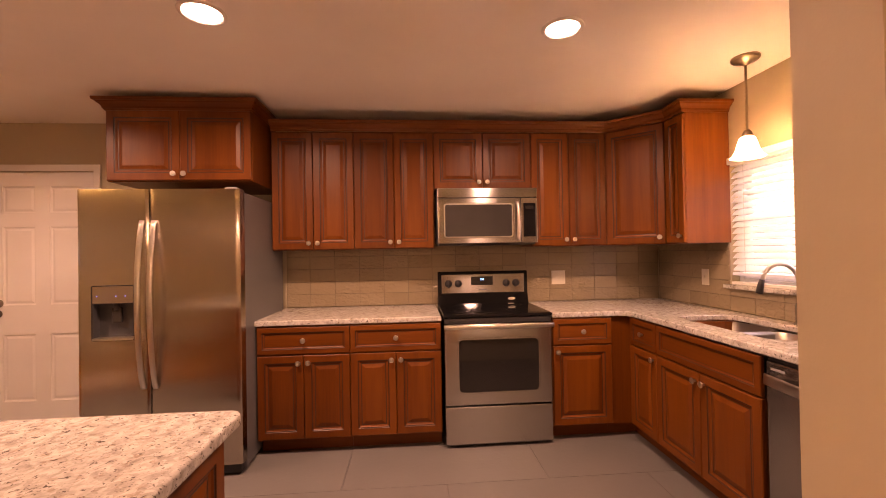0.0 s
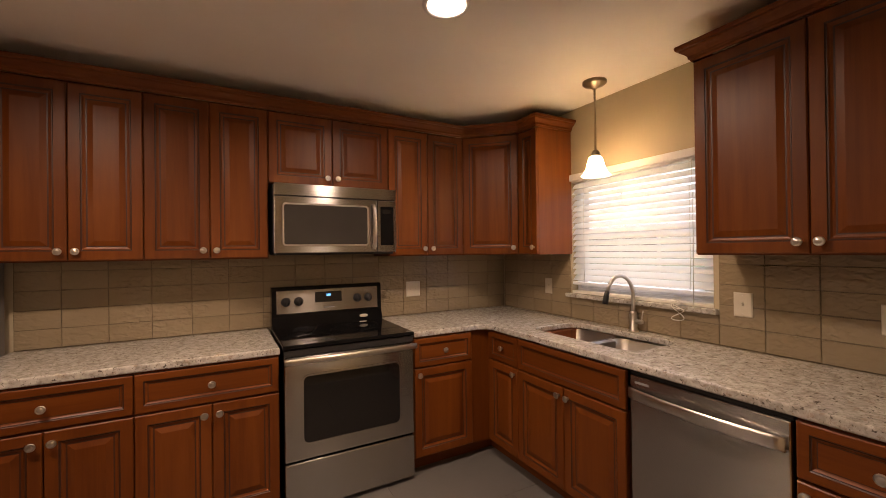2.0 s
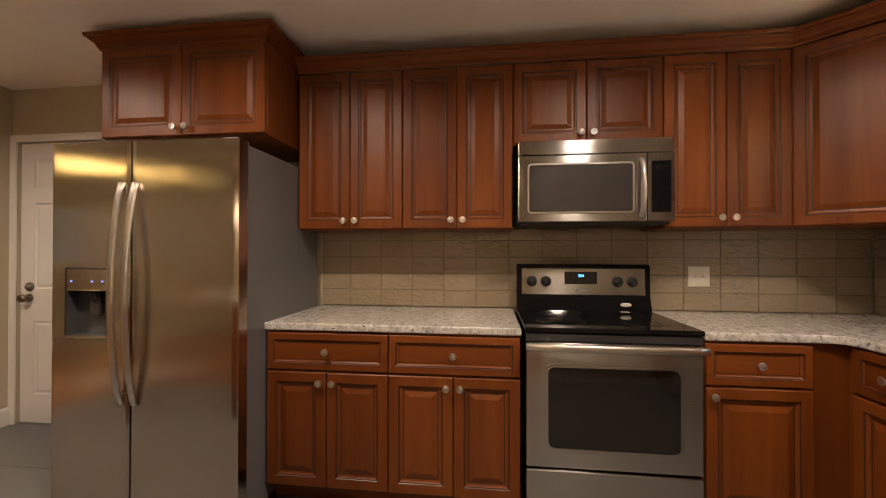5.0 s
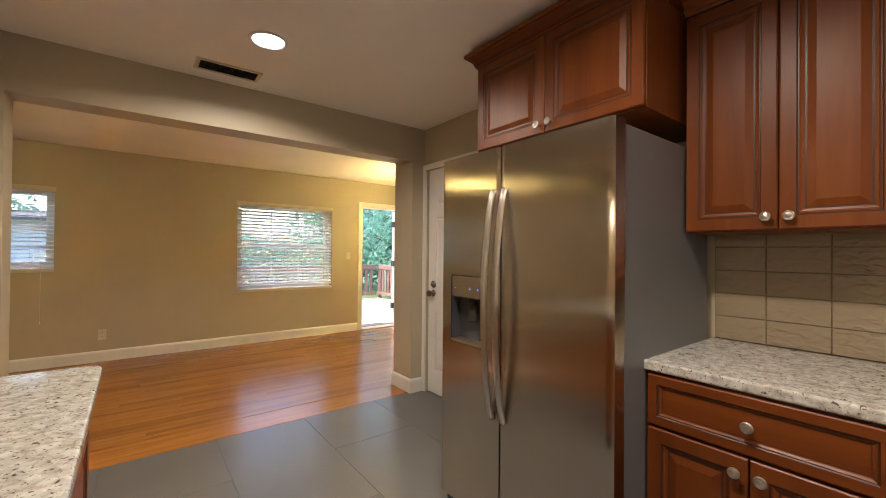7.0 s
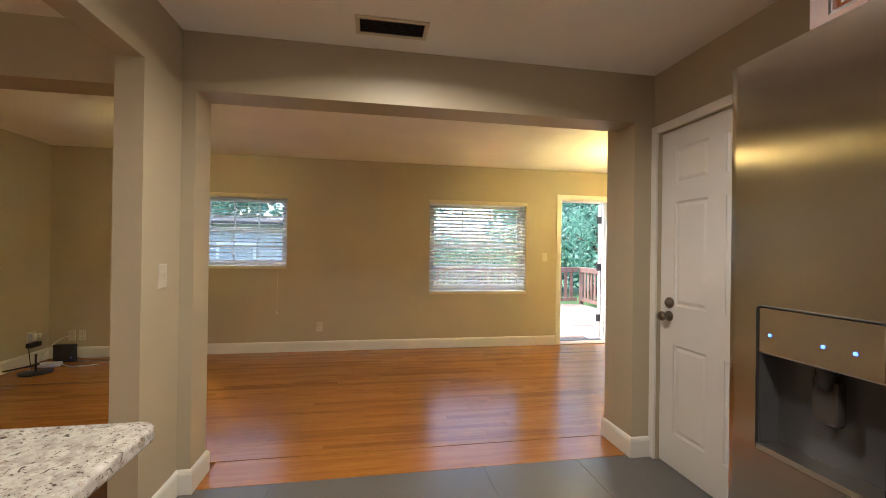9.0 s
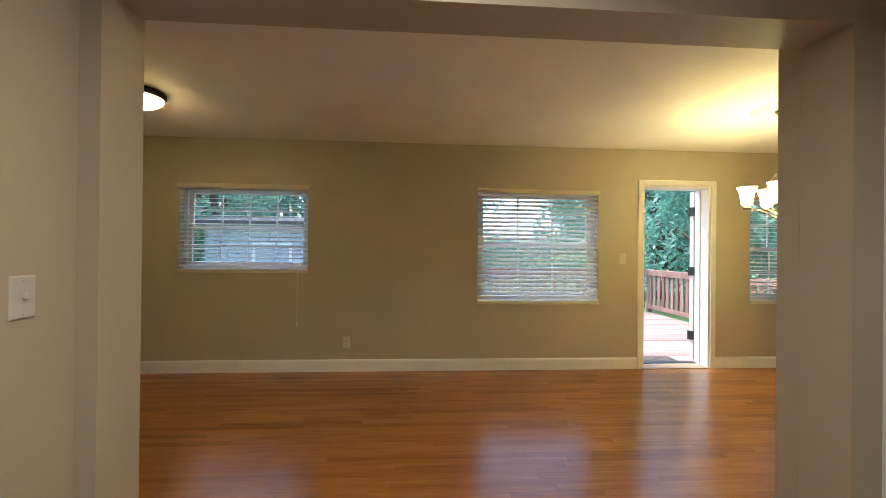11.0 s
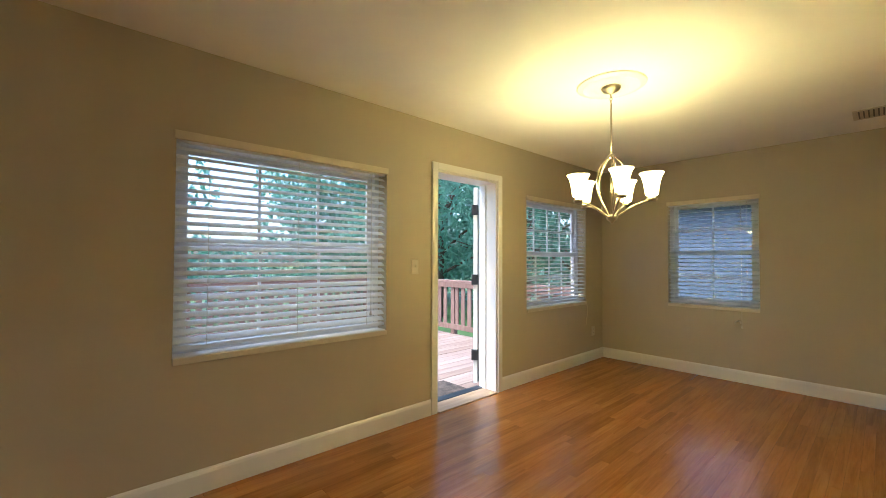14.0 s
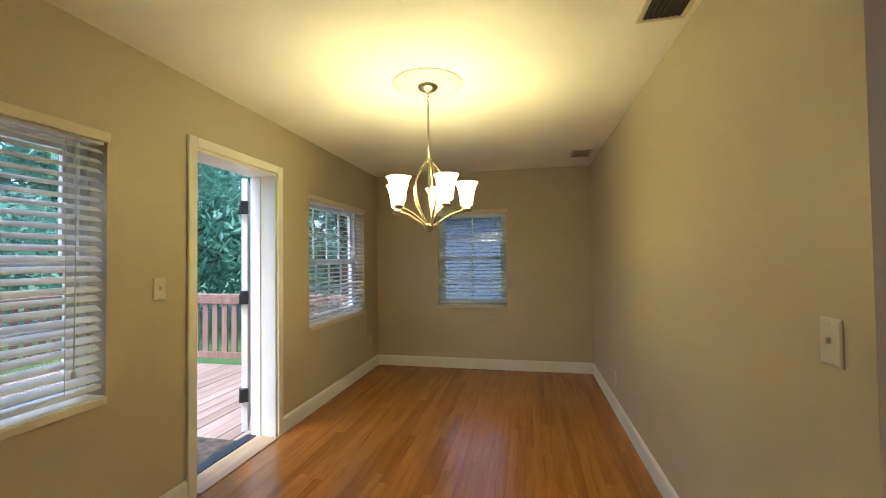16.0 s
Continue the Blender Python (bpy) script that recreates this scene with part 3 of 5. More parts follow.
# six-panel door beside the refrigerator
bx0, bx1, _, btop = BACK_DOOR
bm = bmesh.new()
box(bx0 - 0.05, bx0, NORTH - 0.018, NORTH - 0.002, 0.0, btop + 0.05, 0.004, bm=bm)
box(bx1, bx1 + 0.05, NORTH - 0.018, NORTH - 0.002, 0.0, btop + 0.05, 0.004, bm=bm)
box(bx0, bx1, NORTH - 0.0175, NORTH - 0.002, btop, btop + 0.05, 0.004, bm=bm)
single("door_2_trim", bm, WHITE, "white painted casing of the six-panel door", "door trim", kind="structure")
door2 = thing("door_2", pose(bx0 + 0.003, NORTH + 0.03, 0.008), "white six-panel door, closed, beside the refrigerator", "door", kind="structure")
dw, dh = bx1 - bx0 - 0.006, btop - 0.012
part("door_slab", box(0, dw, 0.0, 0.035, 0.0, dh, 0.002), DOOR_WHITE, door2)
bm = bmesh.new()
stile, cw = 0.11, (dw - 0.33) / 2
rows = [(0.2, 0.72), (0.95, 1.56), (1.67, dh - 0.11)]
cuts_x = [0, stile, stile + cw, stile + cw + 0.11, dw - stile, dw]
cuts_z = [0, *[v for r in rows for v in r], dh]
for i in range(5):
    for j in range(7):
        if i in (1, 3) and j in (1, 3, 5):
            continue
        box(cuts_x[i], cuts_x[i + 1], -0.010, 0.001, cuts_z[j], cuts_z[j + 1], bm=bm)
part("door_face", bm, DOOR_WHITE, door2)
for z0, z1 in rows:
    for x in (stile, stile + cw + 0.11):
        part("door_panel", panel(cw, z1 - z0, [(0.0, 0.0045), (0.012, -0.001), (0.03, 0.0055), (0.034, 0.006)], x, z0, back=-0.002), DOOR_WHITE, door2)
KNOB = [(0, 0), (0.031, 0), (0.031, 0.006), (0.012, 0.012), (0.011, 0.03), (0.024, 0.038), (0.029, 0.05), (0.024, 0.062), (0, 0.066)]
part("door_knob", lathe(KNOB, 20, m=pose(0.075, -0.01, 0.885, 90)), AGED, door2, "aged nickel round knob", True)
part("deadbolt", lathe([(0, 0), (0.032, 0), (0.032, 0.012), (0.026, 0.018), (0.014, 0.018), (0.014, 0.03), (0, 0.031)], 20, m=pose(0.082, -0.01, 0.965, 90)), AGED, door2, "aged nickel deadbolt", True)

# ---- kitchen cabinets ----
def ribbon(points, thick, tall):
    """A bar with a rounded oblong section along points in a level plane."""
    bm = bmesh.new()
    pts = [Vector(p) for p in points]
    sec = [(-0.5, -0.32), (-0.5, 0.32), (-0.3, 0.5), (0.3, 0.5), (0.5, 0.32), (0.5, -0.32), (0.3, -0.5), (-0.3, -0.5)]
    rows = []
    for i, p in enumerate(pts):
        d = (pts[min(i + 1, len(pts) - 1)] - pts[max(i - 1, 0)]).normalized()
        n = Vector((d.y, -d.x, 0))
        rows.append([bm.verts.new(p + n * (a * thick) + Vector((0, 0, b * tall))) for a, b in sec])
    for a, b in zip(rows, rows[1:]):
        for k in range(8):
            bm.faces.new([a[k], a[(k + 1) % 8], b[(k + 1) % 8], b[k]]).smooth = True
    bm.faces.new(rows[0])
    bm.faces.new(rows[-1][::-1])
    return bm


DOOR_RINGS = [(0.0, 0.016), (0.004, 0.02), (0.046, 0.02), (0.049, 0.0165), (0.053, 0.0165), (0.058, 0.012), (0.066, 0.0095), (0.072, 0.0095), (0.096, 0.0165), (0.1, 0.0165)]
DOOR_GLAZE = (3, 4, 7)
DRAWER_RINGS = [(0.0, 0.016), (0.004, 0.02), (0.032, 0.02), (0.035, 0.0165), (0.038, 0.0165), (0.043, 0.012), (0.047, 0.0105), (0.05, 0.0105)]
CABKNOB = [(0, 0), (0.007, 0), (0.006, 0.008), (0.0055, 0.012), (0.012, 0.015), (0.0155, 0.019), (0.0155, 0.022), (0.012, 0.0255), (0.0118, 0.0245), (0.009, 0.0265), (0, 0.028)]
knob_mesh = finish(lathe([(1.12 * a, 1.05 * b) for a, b in CABKNOB], 16), "knob", CHROME, True)


def knob(parent, x, z, d=0.02):
    return part("knob", knob_mesh, None, parent, "satin nickel round knob", m=pose(x, -d, z, 90))


def leaf(t, name, x, z, w, h, knob_at=None, rings=None, mat=CHERRY):
    """A moulded cabinet door or drawer front; the knob's place is in its own corner coordinates."""
    r = rings or DOOR_RINGS
    ob = part(name, panel(w - 0.004, h - 0.004, r, back=0.001, glaze=DOOR_GLAZE), [mat, GLAZE], t, m=pose(x + 0.002, 0, z + 0.002))
    if knob_at:
        knob(ob, *knob_at)
    return ob


def base_cabinet(m, w, layout, label, group="base cabinets", depth=0.6, top=0.845, left=True):
    """Local x across, front plane at y=0, the floor at z=0."""
    t = thing("base_cabinet", m, label, "cabinet", group)
    part("body", box(0, w, 0.0, depth, 0.095, 0.655 if layout == "sink" else top), CHERRY, t)
    part("toe_kick", box(0.0, w, 0.07, depth, 0.0, 0.094), CHERRY_FLAT, t)
    dz0, dz1, wz0, wz1 = 0.105, 0.652, 0.658, 0.838
    if layout in ("two", "one_left", "one_right"):
        leaf(t, "drawer", 0, wz0, w, wz1 - wz0, (w / 2 - 0.002, (wz1 - wz0) / 2), DRAWER_RINGS, CHERRY_FLAT)
    if layout == "sink":
        leaf(t, "false_front", 0, wz0, w, wz1 - wz0, None, DRAWER_RINGS, CHERRY_FLAT)
    if layout in ("two", "sink"):
        h = w / 2
        leaf(t, "door", 0, dz0, h, dz1 - dz0, (h - 0.034, dz1 - dz0 - 0.05))
        leaf(t, "door", h, dz0, h, dz1 - dz0, (0.03, dz1 - dz0 - 0.05))
    elif layout == "one_left":
        leaf(t, "door", 0, dz0, w, dz1 - dz0, (0.028, dz1 - dz0 - 0.04))
    elif layout == "one_right":
        leaf(t, "door", 0, dz0, w, dz1 - dz0, (w - 0.032, dz1 - dz0 - 0.04))
    return t


def wall_cabinet(m, w, h, doors, label, depth=0.31, group="wall cabinets", knob_z=0.045):
    t = thing("wall_cabinet", m, label, "cabinet", group)
    part("body", box(0, w, 0.0, depth, 0.0, h), CHERRY, t)
    if doors == 2:
        leaf(t, "door", 0, 0.004, w / 2, h - 0.012, (w / 2 - 0.034, knob_z))
        leaf(t, "door", w / 2, 0.004, w / 2, h - 0.012, (0.03, knob_z))
    elif doors == "right":
        leaf(t, "door", 0, 0.004, w, h - 0.012, (w - 0.034, knob_z))
    return t


FACE = NORTH - 0.63
CROWN = [(0.0, 0.0), (0.006, 0.0), (0.010, 0.012), (0.016, 0.014), (0.018, 0.03), (0.03, 0.044), (0.046, 0.056), (0.05, 0.066), (0.062, 0.068), (0.066, 0.078), (0.066, 0.092), (0.0, 0.092)]


def crown(path, z, label, scale=0.8):
    """A stepped moulding along a plan path, face to the right of its direction."""
    bm = bmesh.new()
    pts = [Vector((*p, 0)) for p in path]
    rows = []
    for i, p in enumerate(pts):
        ns = []
        for a, b in ((i - 1, i), (i, i + 1)):
            if a >= 0 and b < len(pts):
                d = (pts[b] - pts[a]).normalized()
                ns.append(Vector((d.y, -d.x, 0)))
        n = sum(ns, Vector()).normalized()
        n = n / max(0.3, n.dot(ns[0]))
        rows.append([bm.verts.new(p + n * (a * scale) + Vector((0, 0, z + h * scale))) for a, h in CROWN])
    for a, b in zip(rows, rows[1:]):
        for k in range(len(CROWN)):
            q = (k + 1) % len(CROWN)
            bm.faces.new([a[k], a[q], b[q], b[k]])
    bm.faces.new(rows[0])
    bm.faces.new(rows[-1][::-1])
    return single("crown_moulding", bm, CHERRY_FLAT, label, "moulding", "crown mouldings")


UP_Z, UP_TOP = 1.345, 2.228
UF = NORTH - 0.31
wall_cabinet(pose(-1.417, UF, UP_Z), 0.595, UP_TOP - UP_Z, 2, "tall cherry wall cabinet with two raised-panel doors beside the refrigerator")
wall_cabinet(pose(-0.821, UF, UP_Z), 0.595, UP_TOP - UP_Z, 2, "tall cherry wall cabinet with two raised-panel doors")
wall_cabinet(pose(-0.225, UF, 1.79), 0.751, UP_TOP - 1.79, 2, "short cherry wall cabinet over the microwave")
wall_cabinet(pose(0.527, UF, UP_Z), 0.593, UP_TOP - UP_Z, 2, "tall cherry wall cabinet beside the corner cabinet")
# corner cabinet with a diagonal door
EF = EAST - 0.31
c0, c1 = Vector((1.121, UF, 0)), Vector((EF, 3.745, 0))
corner = thing("corner_wall_cabinet", pose(1.121, UF, UP_Z), "cherry corner wall cabinet with one diagonal door", "cabinet", "wall cabinets")
bm = bmesh.new()
plan = [(0, 0), (c1.x - c0.x, c1.y - c0.y), (EAST - 0.002 - c0.x, c1.y - c0.y), (EAST - 0.002 - c0.x, NORTH - 0.002 - c0.y), (0, NORTH - 0.002 - c0.y)]
lo = [bm.verts.new((*p, 0)) for p in plan]
hi = [bm.verts.new((*p, UP_TOP - UP_Z)) for p in plan]
bm.faces.new(lo[::-1])
bm.faces.new(hi)
for k in range(5):
    bm.faces.new([lo[k], lo[(k + 1) % 5], hi[(k + 1) % 5], hi[k]])
part("body", bm, CHERRY, corner)
span = (c1 - c0).length
ang = math.degrees(math.atan2(c1.y - c0.y, c1.x - c0.x))
dd = part("door", panel(span - 0.03, UP_TOP - UP_Z - 0.016, DOOR_RINGS, back=0.001, glaze=DOOR_GLAZE), [CHERRY, GLAZE], corner,
          m=pose(0, 0, 0, 0, 0, ang) @ pose(0.015, 0, 0.006))
knob(dd, span - 0.065, 0.045)
wall_cabinet(pose(EF, 3.744, UP_Z, 0, 0, -90), 0.194, UP_TOP - UP_Z, "right", "narrow cherry wall cabinet beside the sink window")
wall_cabinet(pose(EF, 2.505, UP_Z, 0, 0, -90), 0.81, UP_TOP - UP_Z, 2, "cherry wall cabinet with two doors above the dishwasher")
wall_cabinet(pose(EF, 1.692, UP_Z, 0, 0, -90), 0.14, UP_TOP - UP_Z, 0, "narrow cherry filler cabinet against the end wall")
OFZ = 1.805
wall_cabinet(pose(-2.345, FACE + 0.02, OFZ), 0.905, 2.275 - OFZ, 2, "deep cherry cabinet above the refrigerator", 0.605, knob_z=0.04)
u = UF - 0.02
crown([(-1.417, u), (1.121, u), (c1.x - 0.014, c1.y - 0.02), (EF - 0.02, 3.744), (EF - 0.02, 3.55), (EAST, 3.55)], UP_TOP - 0.004, "stepped cherry crown moulding along the wall cabinets")
crown([(-2.345, NORTH), (-2.345, FACE), (-1.44, FACE), (-1.44, NORTH - 0.31)], 2.262, "stepped cherry crown moulding above the refrigerator cabinet")
crown([(EAST, 2.505), (EF - 0.02, 2.505), (EF - 0.02, 1.552)], UP_TOP - 0.004, "stepped cherry crown moulding above the sink-side wall cabinet")

base_cabinet(pose(-1.417, FACE, 0), 0.6, "two", "cherry base cabinet with one drawer over two doors beside the refrigerator")
base_cabinet(pose(-0.816, FACE, 0), 0.606, "two", "cherry base cabinet with one drawer over two doors beside the range")
base_cabinet(pose(0.56, FACE, 0), 0.42, "one_left", "cherry base cabinet with one drawer over one door")
EFACE = EAST - 0.63
fill = thing("corner_base_cabinet", pose(0.981, FACE, 0), "cherry corner base cabinet with plain filler boards", "cabinet", "base cabinets")
bm = box(0, EFACE - 0.981, 0, 0.6, 0.095, 0.845)
box(EFACE - 0.981, EAST - 0.003 - 0.981, -0.04, 0.6, 0.095, 0.845, bm=bm)
part("body", bm, CHERRY, fill)
bm = box(0, EFACE + 0.07 - 0.981, 0.07, 0.6, 0, 0.094)
box(EFACE + 0.07 - 0.981, EAST - 0.003 - 0.981, -0.04, 0.6, 0, 0.094, bm=bm)
part("toe_kick", bm, CHERRY_FLAT, fill)
base_cabinet(pose(EFACE, 3.679, 0, 0, 0, -90), 0.294, "one_right", "narrow cherry base cabinet with one drawer over one door")
base_cabinet(pose(EFACE, 3.384, 0, 0, 0, -90), 0.748, "sink", "cherry sink base cabinet with a false front over two doors")
base_cabinet(pose(EFACE, 2.036, 0, 0, 0, -90), 0.386, "one_left", "cherry base cabinet beside the dishwasher")
end_fill = thing("base_filler", pose(EFACE, 1.649, 0, 0, 0, -90), "narrow cherry filler board between cabinet and wall", "cabinet", "base cabinets")
part("body", box(0, 0.096, 0.0, 0.6, 0.095, 0.845), CHERRY, end_fill)
part("toe_kick", box(0, 0.096, 0.07, 0.6, 0.0, 0.094), CHERRY_FLAT, end_fill)

# ---- worktops ----
TOP, THICK = 0.883, 0.036


def slab_with_holes(outline, holes, z0, z1, bevel):
    """A stone slab from a plan outline with rectangular rounded holes cut through."""
    bm = bmesh.new()

    def ring(pts):
        vs = [bm.verts.new((x, y, z1)) for x, y in pts]
        return [bm.edges.new((vs[k], vs[(k + 1) % len(vs)])) for k in range(len(vs))]
    edges = ring(outline)
    for hpts in holes:
        edges += ring(hpts)
    bmesh.ops.triangle_fill(bm, use_beauty=True, edges=edges)
    g = bmesh.ops.extrude_face_region(bm, geom=bm.faces[:])
    for v in g["geom"]:
        if isinstance(v, bmesh.types.BMVert):
            v.co.z = z0
    bmesh.ops.recalc_face_normals(bm, faces=bm.faces)
    sharp = [e for e in bm.edges if len(e.link_faces) == 2 and e.calc_face_angle(0) > 0.9 and abs(e.verts[0].co.z - e.verts[1].co.z) < 1e-6]
    bmesh.ops.bevel(bm, geom=sharp, offset=bevel, segments=3, profile=0.5, affect="EDGES")
    return bm


FRONT, EFRONT = NORTH - 0.655, EAST - 0.655
single("worktop", slab_with_holes([(-1.43, FRONT), (-0.207, FRONT), (-0.207, NORTH - 0.012), (-1.43, NORTH - 0.012)], [], TOP - THICK, TOP, 0.008), GRANITE, "speckled cream granite worktop beside the range", "worktop")
BOWLS = [(1.262, 1.625, 3.085, 3.41, 0.07), (1.262, 1.61, 2.725, 3.055, 0.07)]
outline = [(0.557, FRONT), (EFRONT - 0.06, FRONT), (EFRONT - 0.018, FRONT - 0.018), (EFRONT, FRONT - 0.06), (EFRONT, 1.552), (EAST - 0.012, 1.552), (EAST - 0.012, NORTH - 0.012), (0.557, NORTH - 0.012)]
single("worktop", slab_with_holes(outline, [rounded(1.25, 1.637, 2.712, 3.424, 0.08)], TOP - THICK, TOP, 0.008), GRANITE, "speckled cream granite corner worktop round the sink", "worktop")
island = thing("kitchen_island", pose(-1.52, 1.7, 0), "cherry kitchen island under a granite top", "island")
part("body", box(-0.60, 0.60, -0.40, 0.44, 0.095, 0.846), CHERRY, island)
part("toe_kick", box(-0.55, 0.55, -0.36, 0.37, 0.0, 0.094), CHERRY_FLAT, island)
for k in range(3):
    leaf(island, "door", -0.0, 0, 0.40, 0.72, None).matrix_basis = pose(0.6 - 0.4 * k, 0.44, 0.11, 0, 0, 180)
leaf(island, "end_panel", 0, 0, 0.82, 0.72, None).matrix_basis = pose(0.60, -0.39, 0.11, 0, 0, 90)
leaf(island, "end_panel", 0, 0, 0.82, 0.72, None).matrix_basis = pose(-0.60, 0.43, 0.11, 0, 0, -90)
single("island_worktop", slab_with_holes(rounded(-2.465, -0.862, 1.24, 2.17, 0.04, 6), [], TOP - THICK, TOP, 0.009), GRANITE, "speckled cream granite top of the kitchen island", "worktop")

# sink, faucet
sink = thing("kitchen_sink", pose(1.43, 3.075, TOP), "double-bowl stainless steel sink set under the granite", "sink")
for x0, x1, y0, y1, r in BOWLS:
    bm = bmesh.new()
    rings = []
    for inset, z, rr in ((-0.012, -0.002 - THICK, r), (0.0, -0.003 - THICK, r), (0.008, -0.16, r), (0.035, -0.185, r * 0.8), (0.14, -0.19, 0.012)):
        rings.append([bm.verts.new((x - 1.43, y - 3.075, z)) for x, y in rounded(x0 + inset, x1 - inset, y0 + inset, y1 - inset, min(rr, (x1 - x0) / 2 - inset - 0.002))])
    for a, b in zip(rings, rings[1:]):
        for k in range(len(a)):
            bm.faces.new([a[k], a[(k + 1) % len(a)], b[(k + 1) % len(a)], b[k]]).smooth = True
    bm.faces.new(rings[-1])
    bowl = part("bowl", bm, SINK_STEEL, sink)
    part("drain", lathe([(0, 0.002), (0.03, 0.002), (0.04, 0.0)], 16, m=pose((x0 + x1) / 2 - 1.43, (y0 + y1) / 2 - 3.075, -0.188)), CHROME, bowl)
part("divider", box(-0.155, 0.15, -0.028, -0.002, -0.10, -0.046, 0.008), SINK_STEEL, sink)
faucet = thing("kitchen_faucet", pose(1.69, 3.02, TOP), "brushed nickel gooseneck faucet behind the sink", "faucet")
part("base", lathe([(0, 0), (0.03, 0), (0.03, 0.006), (0.022, 0.014), (0.021, 0.1), (0.017, 0.12), (0, 0.12)], 20), CHROME, faucet, smooth=True)
neck = [(0, 0, 0.11), (0, 0, 0.2)] + arc(lambda s: (-0.095 + 0.095 * math.cos(math.pi * s * 0.93), 0.03 * s, 0.225 + 0.11 * math.sin(math.pi * s * 0.93)), 14)
part("spout", tube(neck, 0.0115, 12), CHROME, faucet)
e = Vector(neck[-1])
part("spray_head", tube([e, e + Vector((-0.006, 0.004, -0.03)), e + Vector((-0.012, 0.008, -0.075))], [0.0125, 0.0155, 0.0175], 12), BLACK_MATT, faucet, "dark spray head")
handle = part("handle", tube([(0, -0.015, 0.06), (0, -0.05, 0.062), (0, -0.06, 0.064)], [0.014, 0.014, 0.011], 12), CHROME, faucet)
part("lever", tube([(0, -0.05, 0.066), (0.004, -0.056, 0.1), (0.006, -0.06, 0.13)], [0.005, 0.004, 0.003], 8), CHROME, handle)
single("sill_ledge", box(EAST - 0.04, EAST + 0.03, 2.57, 3.585, 1.036, 1.0649, 0.006), GRANITE, "narrow granite sill under the sink window", "sill")
loop = thing("blind_cord_bundle", pose(EAST - 0.045, 2.76, 1.1), "white blind cord knotted in a bundle over the sill", "cord")
part("cord_loop", tube(arc(lambda s: (-0.004, 0.035 * math.sin(4 * math.pi * s), -0.02 - 0.08 * math.sin(math.pi * s) ** 2 - 0.03 * s), 28), 0.0024, 6), CORD, loop)
part("cord_loop", tube(arc(lambda s: (-0.009, 0.022 * math.sin(6 * math.pi * s + 1), -0.0 - 0.06 * math.sin(math.pi * s) ** 2 + 0.02 * s), 28), 0.0024, 6), CORD, loop)

# ---- refrigerator ----
FX0, FX1, FY = -2.335, -1.42, 3.48
fridge = thing("refrigerator", pose(FX0, FY, 0), "side-by-side stainless steel refrigerator with a water dispenser", "refrigerator")
FW, FH = FX1 - FX0, 1.715
part("body", box(0.004, FW - 0.004, 0.075, 0.80, 0.02, FH - 0.012, 0.006), GREY_SIDE, fridge, "grey painted steel body")
split = 0.4


def curved_door(x0, x1, hole=None):
    """A door whose front bulges a little; hole (x0, x1, z0, z1) is a recess cut through its skin."""
    bm = bmesh.new()
    n = 36
    xs = sorted({x0 + (x1 - x0) * k / n for k in range(n + 1)} | (set(hole[:2]) if hole else set()))
    zs = [0.075, FH] if not hole else [0.075, hole[2], hole[3], FH]

    def f(x):
        s = 2 * (x - x0) / (x1 - x0) - 1
        return 0.0008 * s * s + 0.008 * max(0.0, abs(s) - 0.97) / 0.03
    grid = [[bm.verts.new((x, f(x), z)) for z in zs] for x in xs]
    for i in range(len(xs) - 1):
        for j in range(len(zs) - 1):
            if hole and hole[0] - 1e-6 <= xs[i] and xs[i + 1] <= hole[1] + 1e-6 and j == 1:
                continue
            bm.faces.new([grid[i][j], grid[i + 1][j], grid[i + 1][j + 1], grid[i][j + 1]]).smooth = True
    edge = [e for e in bm.edges if e.is_boundary]
    for e in edge:
        e.smooth = False
    g = bmesh.ops.extrude_edge_only(bm, edges=edge)
    for v in g["geom"]:
        if isinstance(v, bmesh.types.BMVert):
            v.co.y = 0.07
    return bm


DISP = (0.078, 0.31, 0.832, 1.15)
left = part("freezer_door", curved_door(0.0, split - 0.003, DISP), STEEL_UP, fridge, "brushed stainless freezer door")
right = part("fridge_door", curved_door(split + 0.003, FW), STEEL_UP, fridge, "brushed stainless refrigerator door")


def bar(x):
    """A flat bowed bar that springs from the door and returns to it."""
    bm = bmesh.new()
    sec = [(-0.014, -0.004), (-0.011, -0.008), (0.011, -0.008), (0.014, -0.004), (0.014, 0.004), (0.011, 0.007), (-0.011, 0.007), (-0.014, 0.004)]
    rows = []
    for q in range(29):
        u = q / 28
        y = -0.005 - 0.054 * math.sin(math.pi * u) ** 0.7
        rows.append([bm.verts.new((x + a, y + b, 0.545 + 0.985 * u)) for a, b in sec])
    for a, b in zip(rows, rows[1:]):
        for k in range(8):
            bm.faces.new([a[k], a[(k + 1) % 8], b[(k + 1) % 8], b[k]]).smooth = True
    bm.faces.new(rows[0])
    bm.faces.new(rows[-1][::-1])
    return bm


part("handle", bar(0.366), CHROME, left, "bowed stainless handle")
part("handle", bar(0.434), CHROME, right, "bowed stainless handle")
disp = part("dispenser", box(DISP[0], DISP[1], 0.002, 0.06, 1.045, DISP[3], 0.004), STEEL_UP, left, "steel dispenser panel with blue lights")
DARK_GREY = plain("dark_grey_plastic", (0.05, 0.052, 0.056), 0.3)
part("cavity_back", box(DISP[0], DISP[1], 0.055, 0.069, DISP[2], 1.044), DARK_GREY, left)
part("cavity_side", box(DISP[0], DISP[0] + 0.004, 0.006, 0.0549, DISP[2], 1.044), DARK_GREY, left)
part("cavity_side", box(DISP[1] - 0.004, DISP[1], 0.006, 0.0549, DISP[2], 1.044), DARK_GREY, left)
part("drip_tray", box(DISP[0] + 0.0041, DISP[1] - 0.0041, -0.004, 0.0549, DISP[2], DISP[2] + 0.012), CHROME, left)
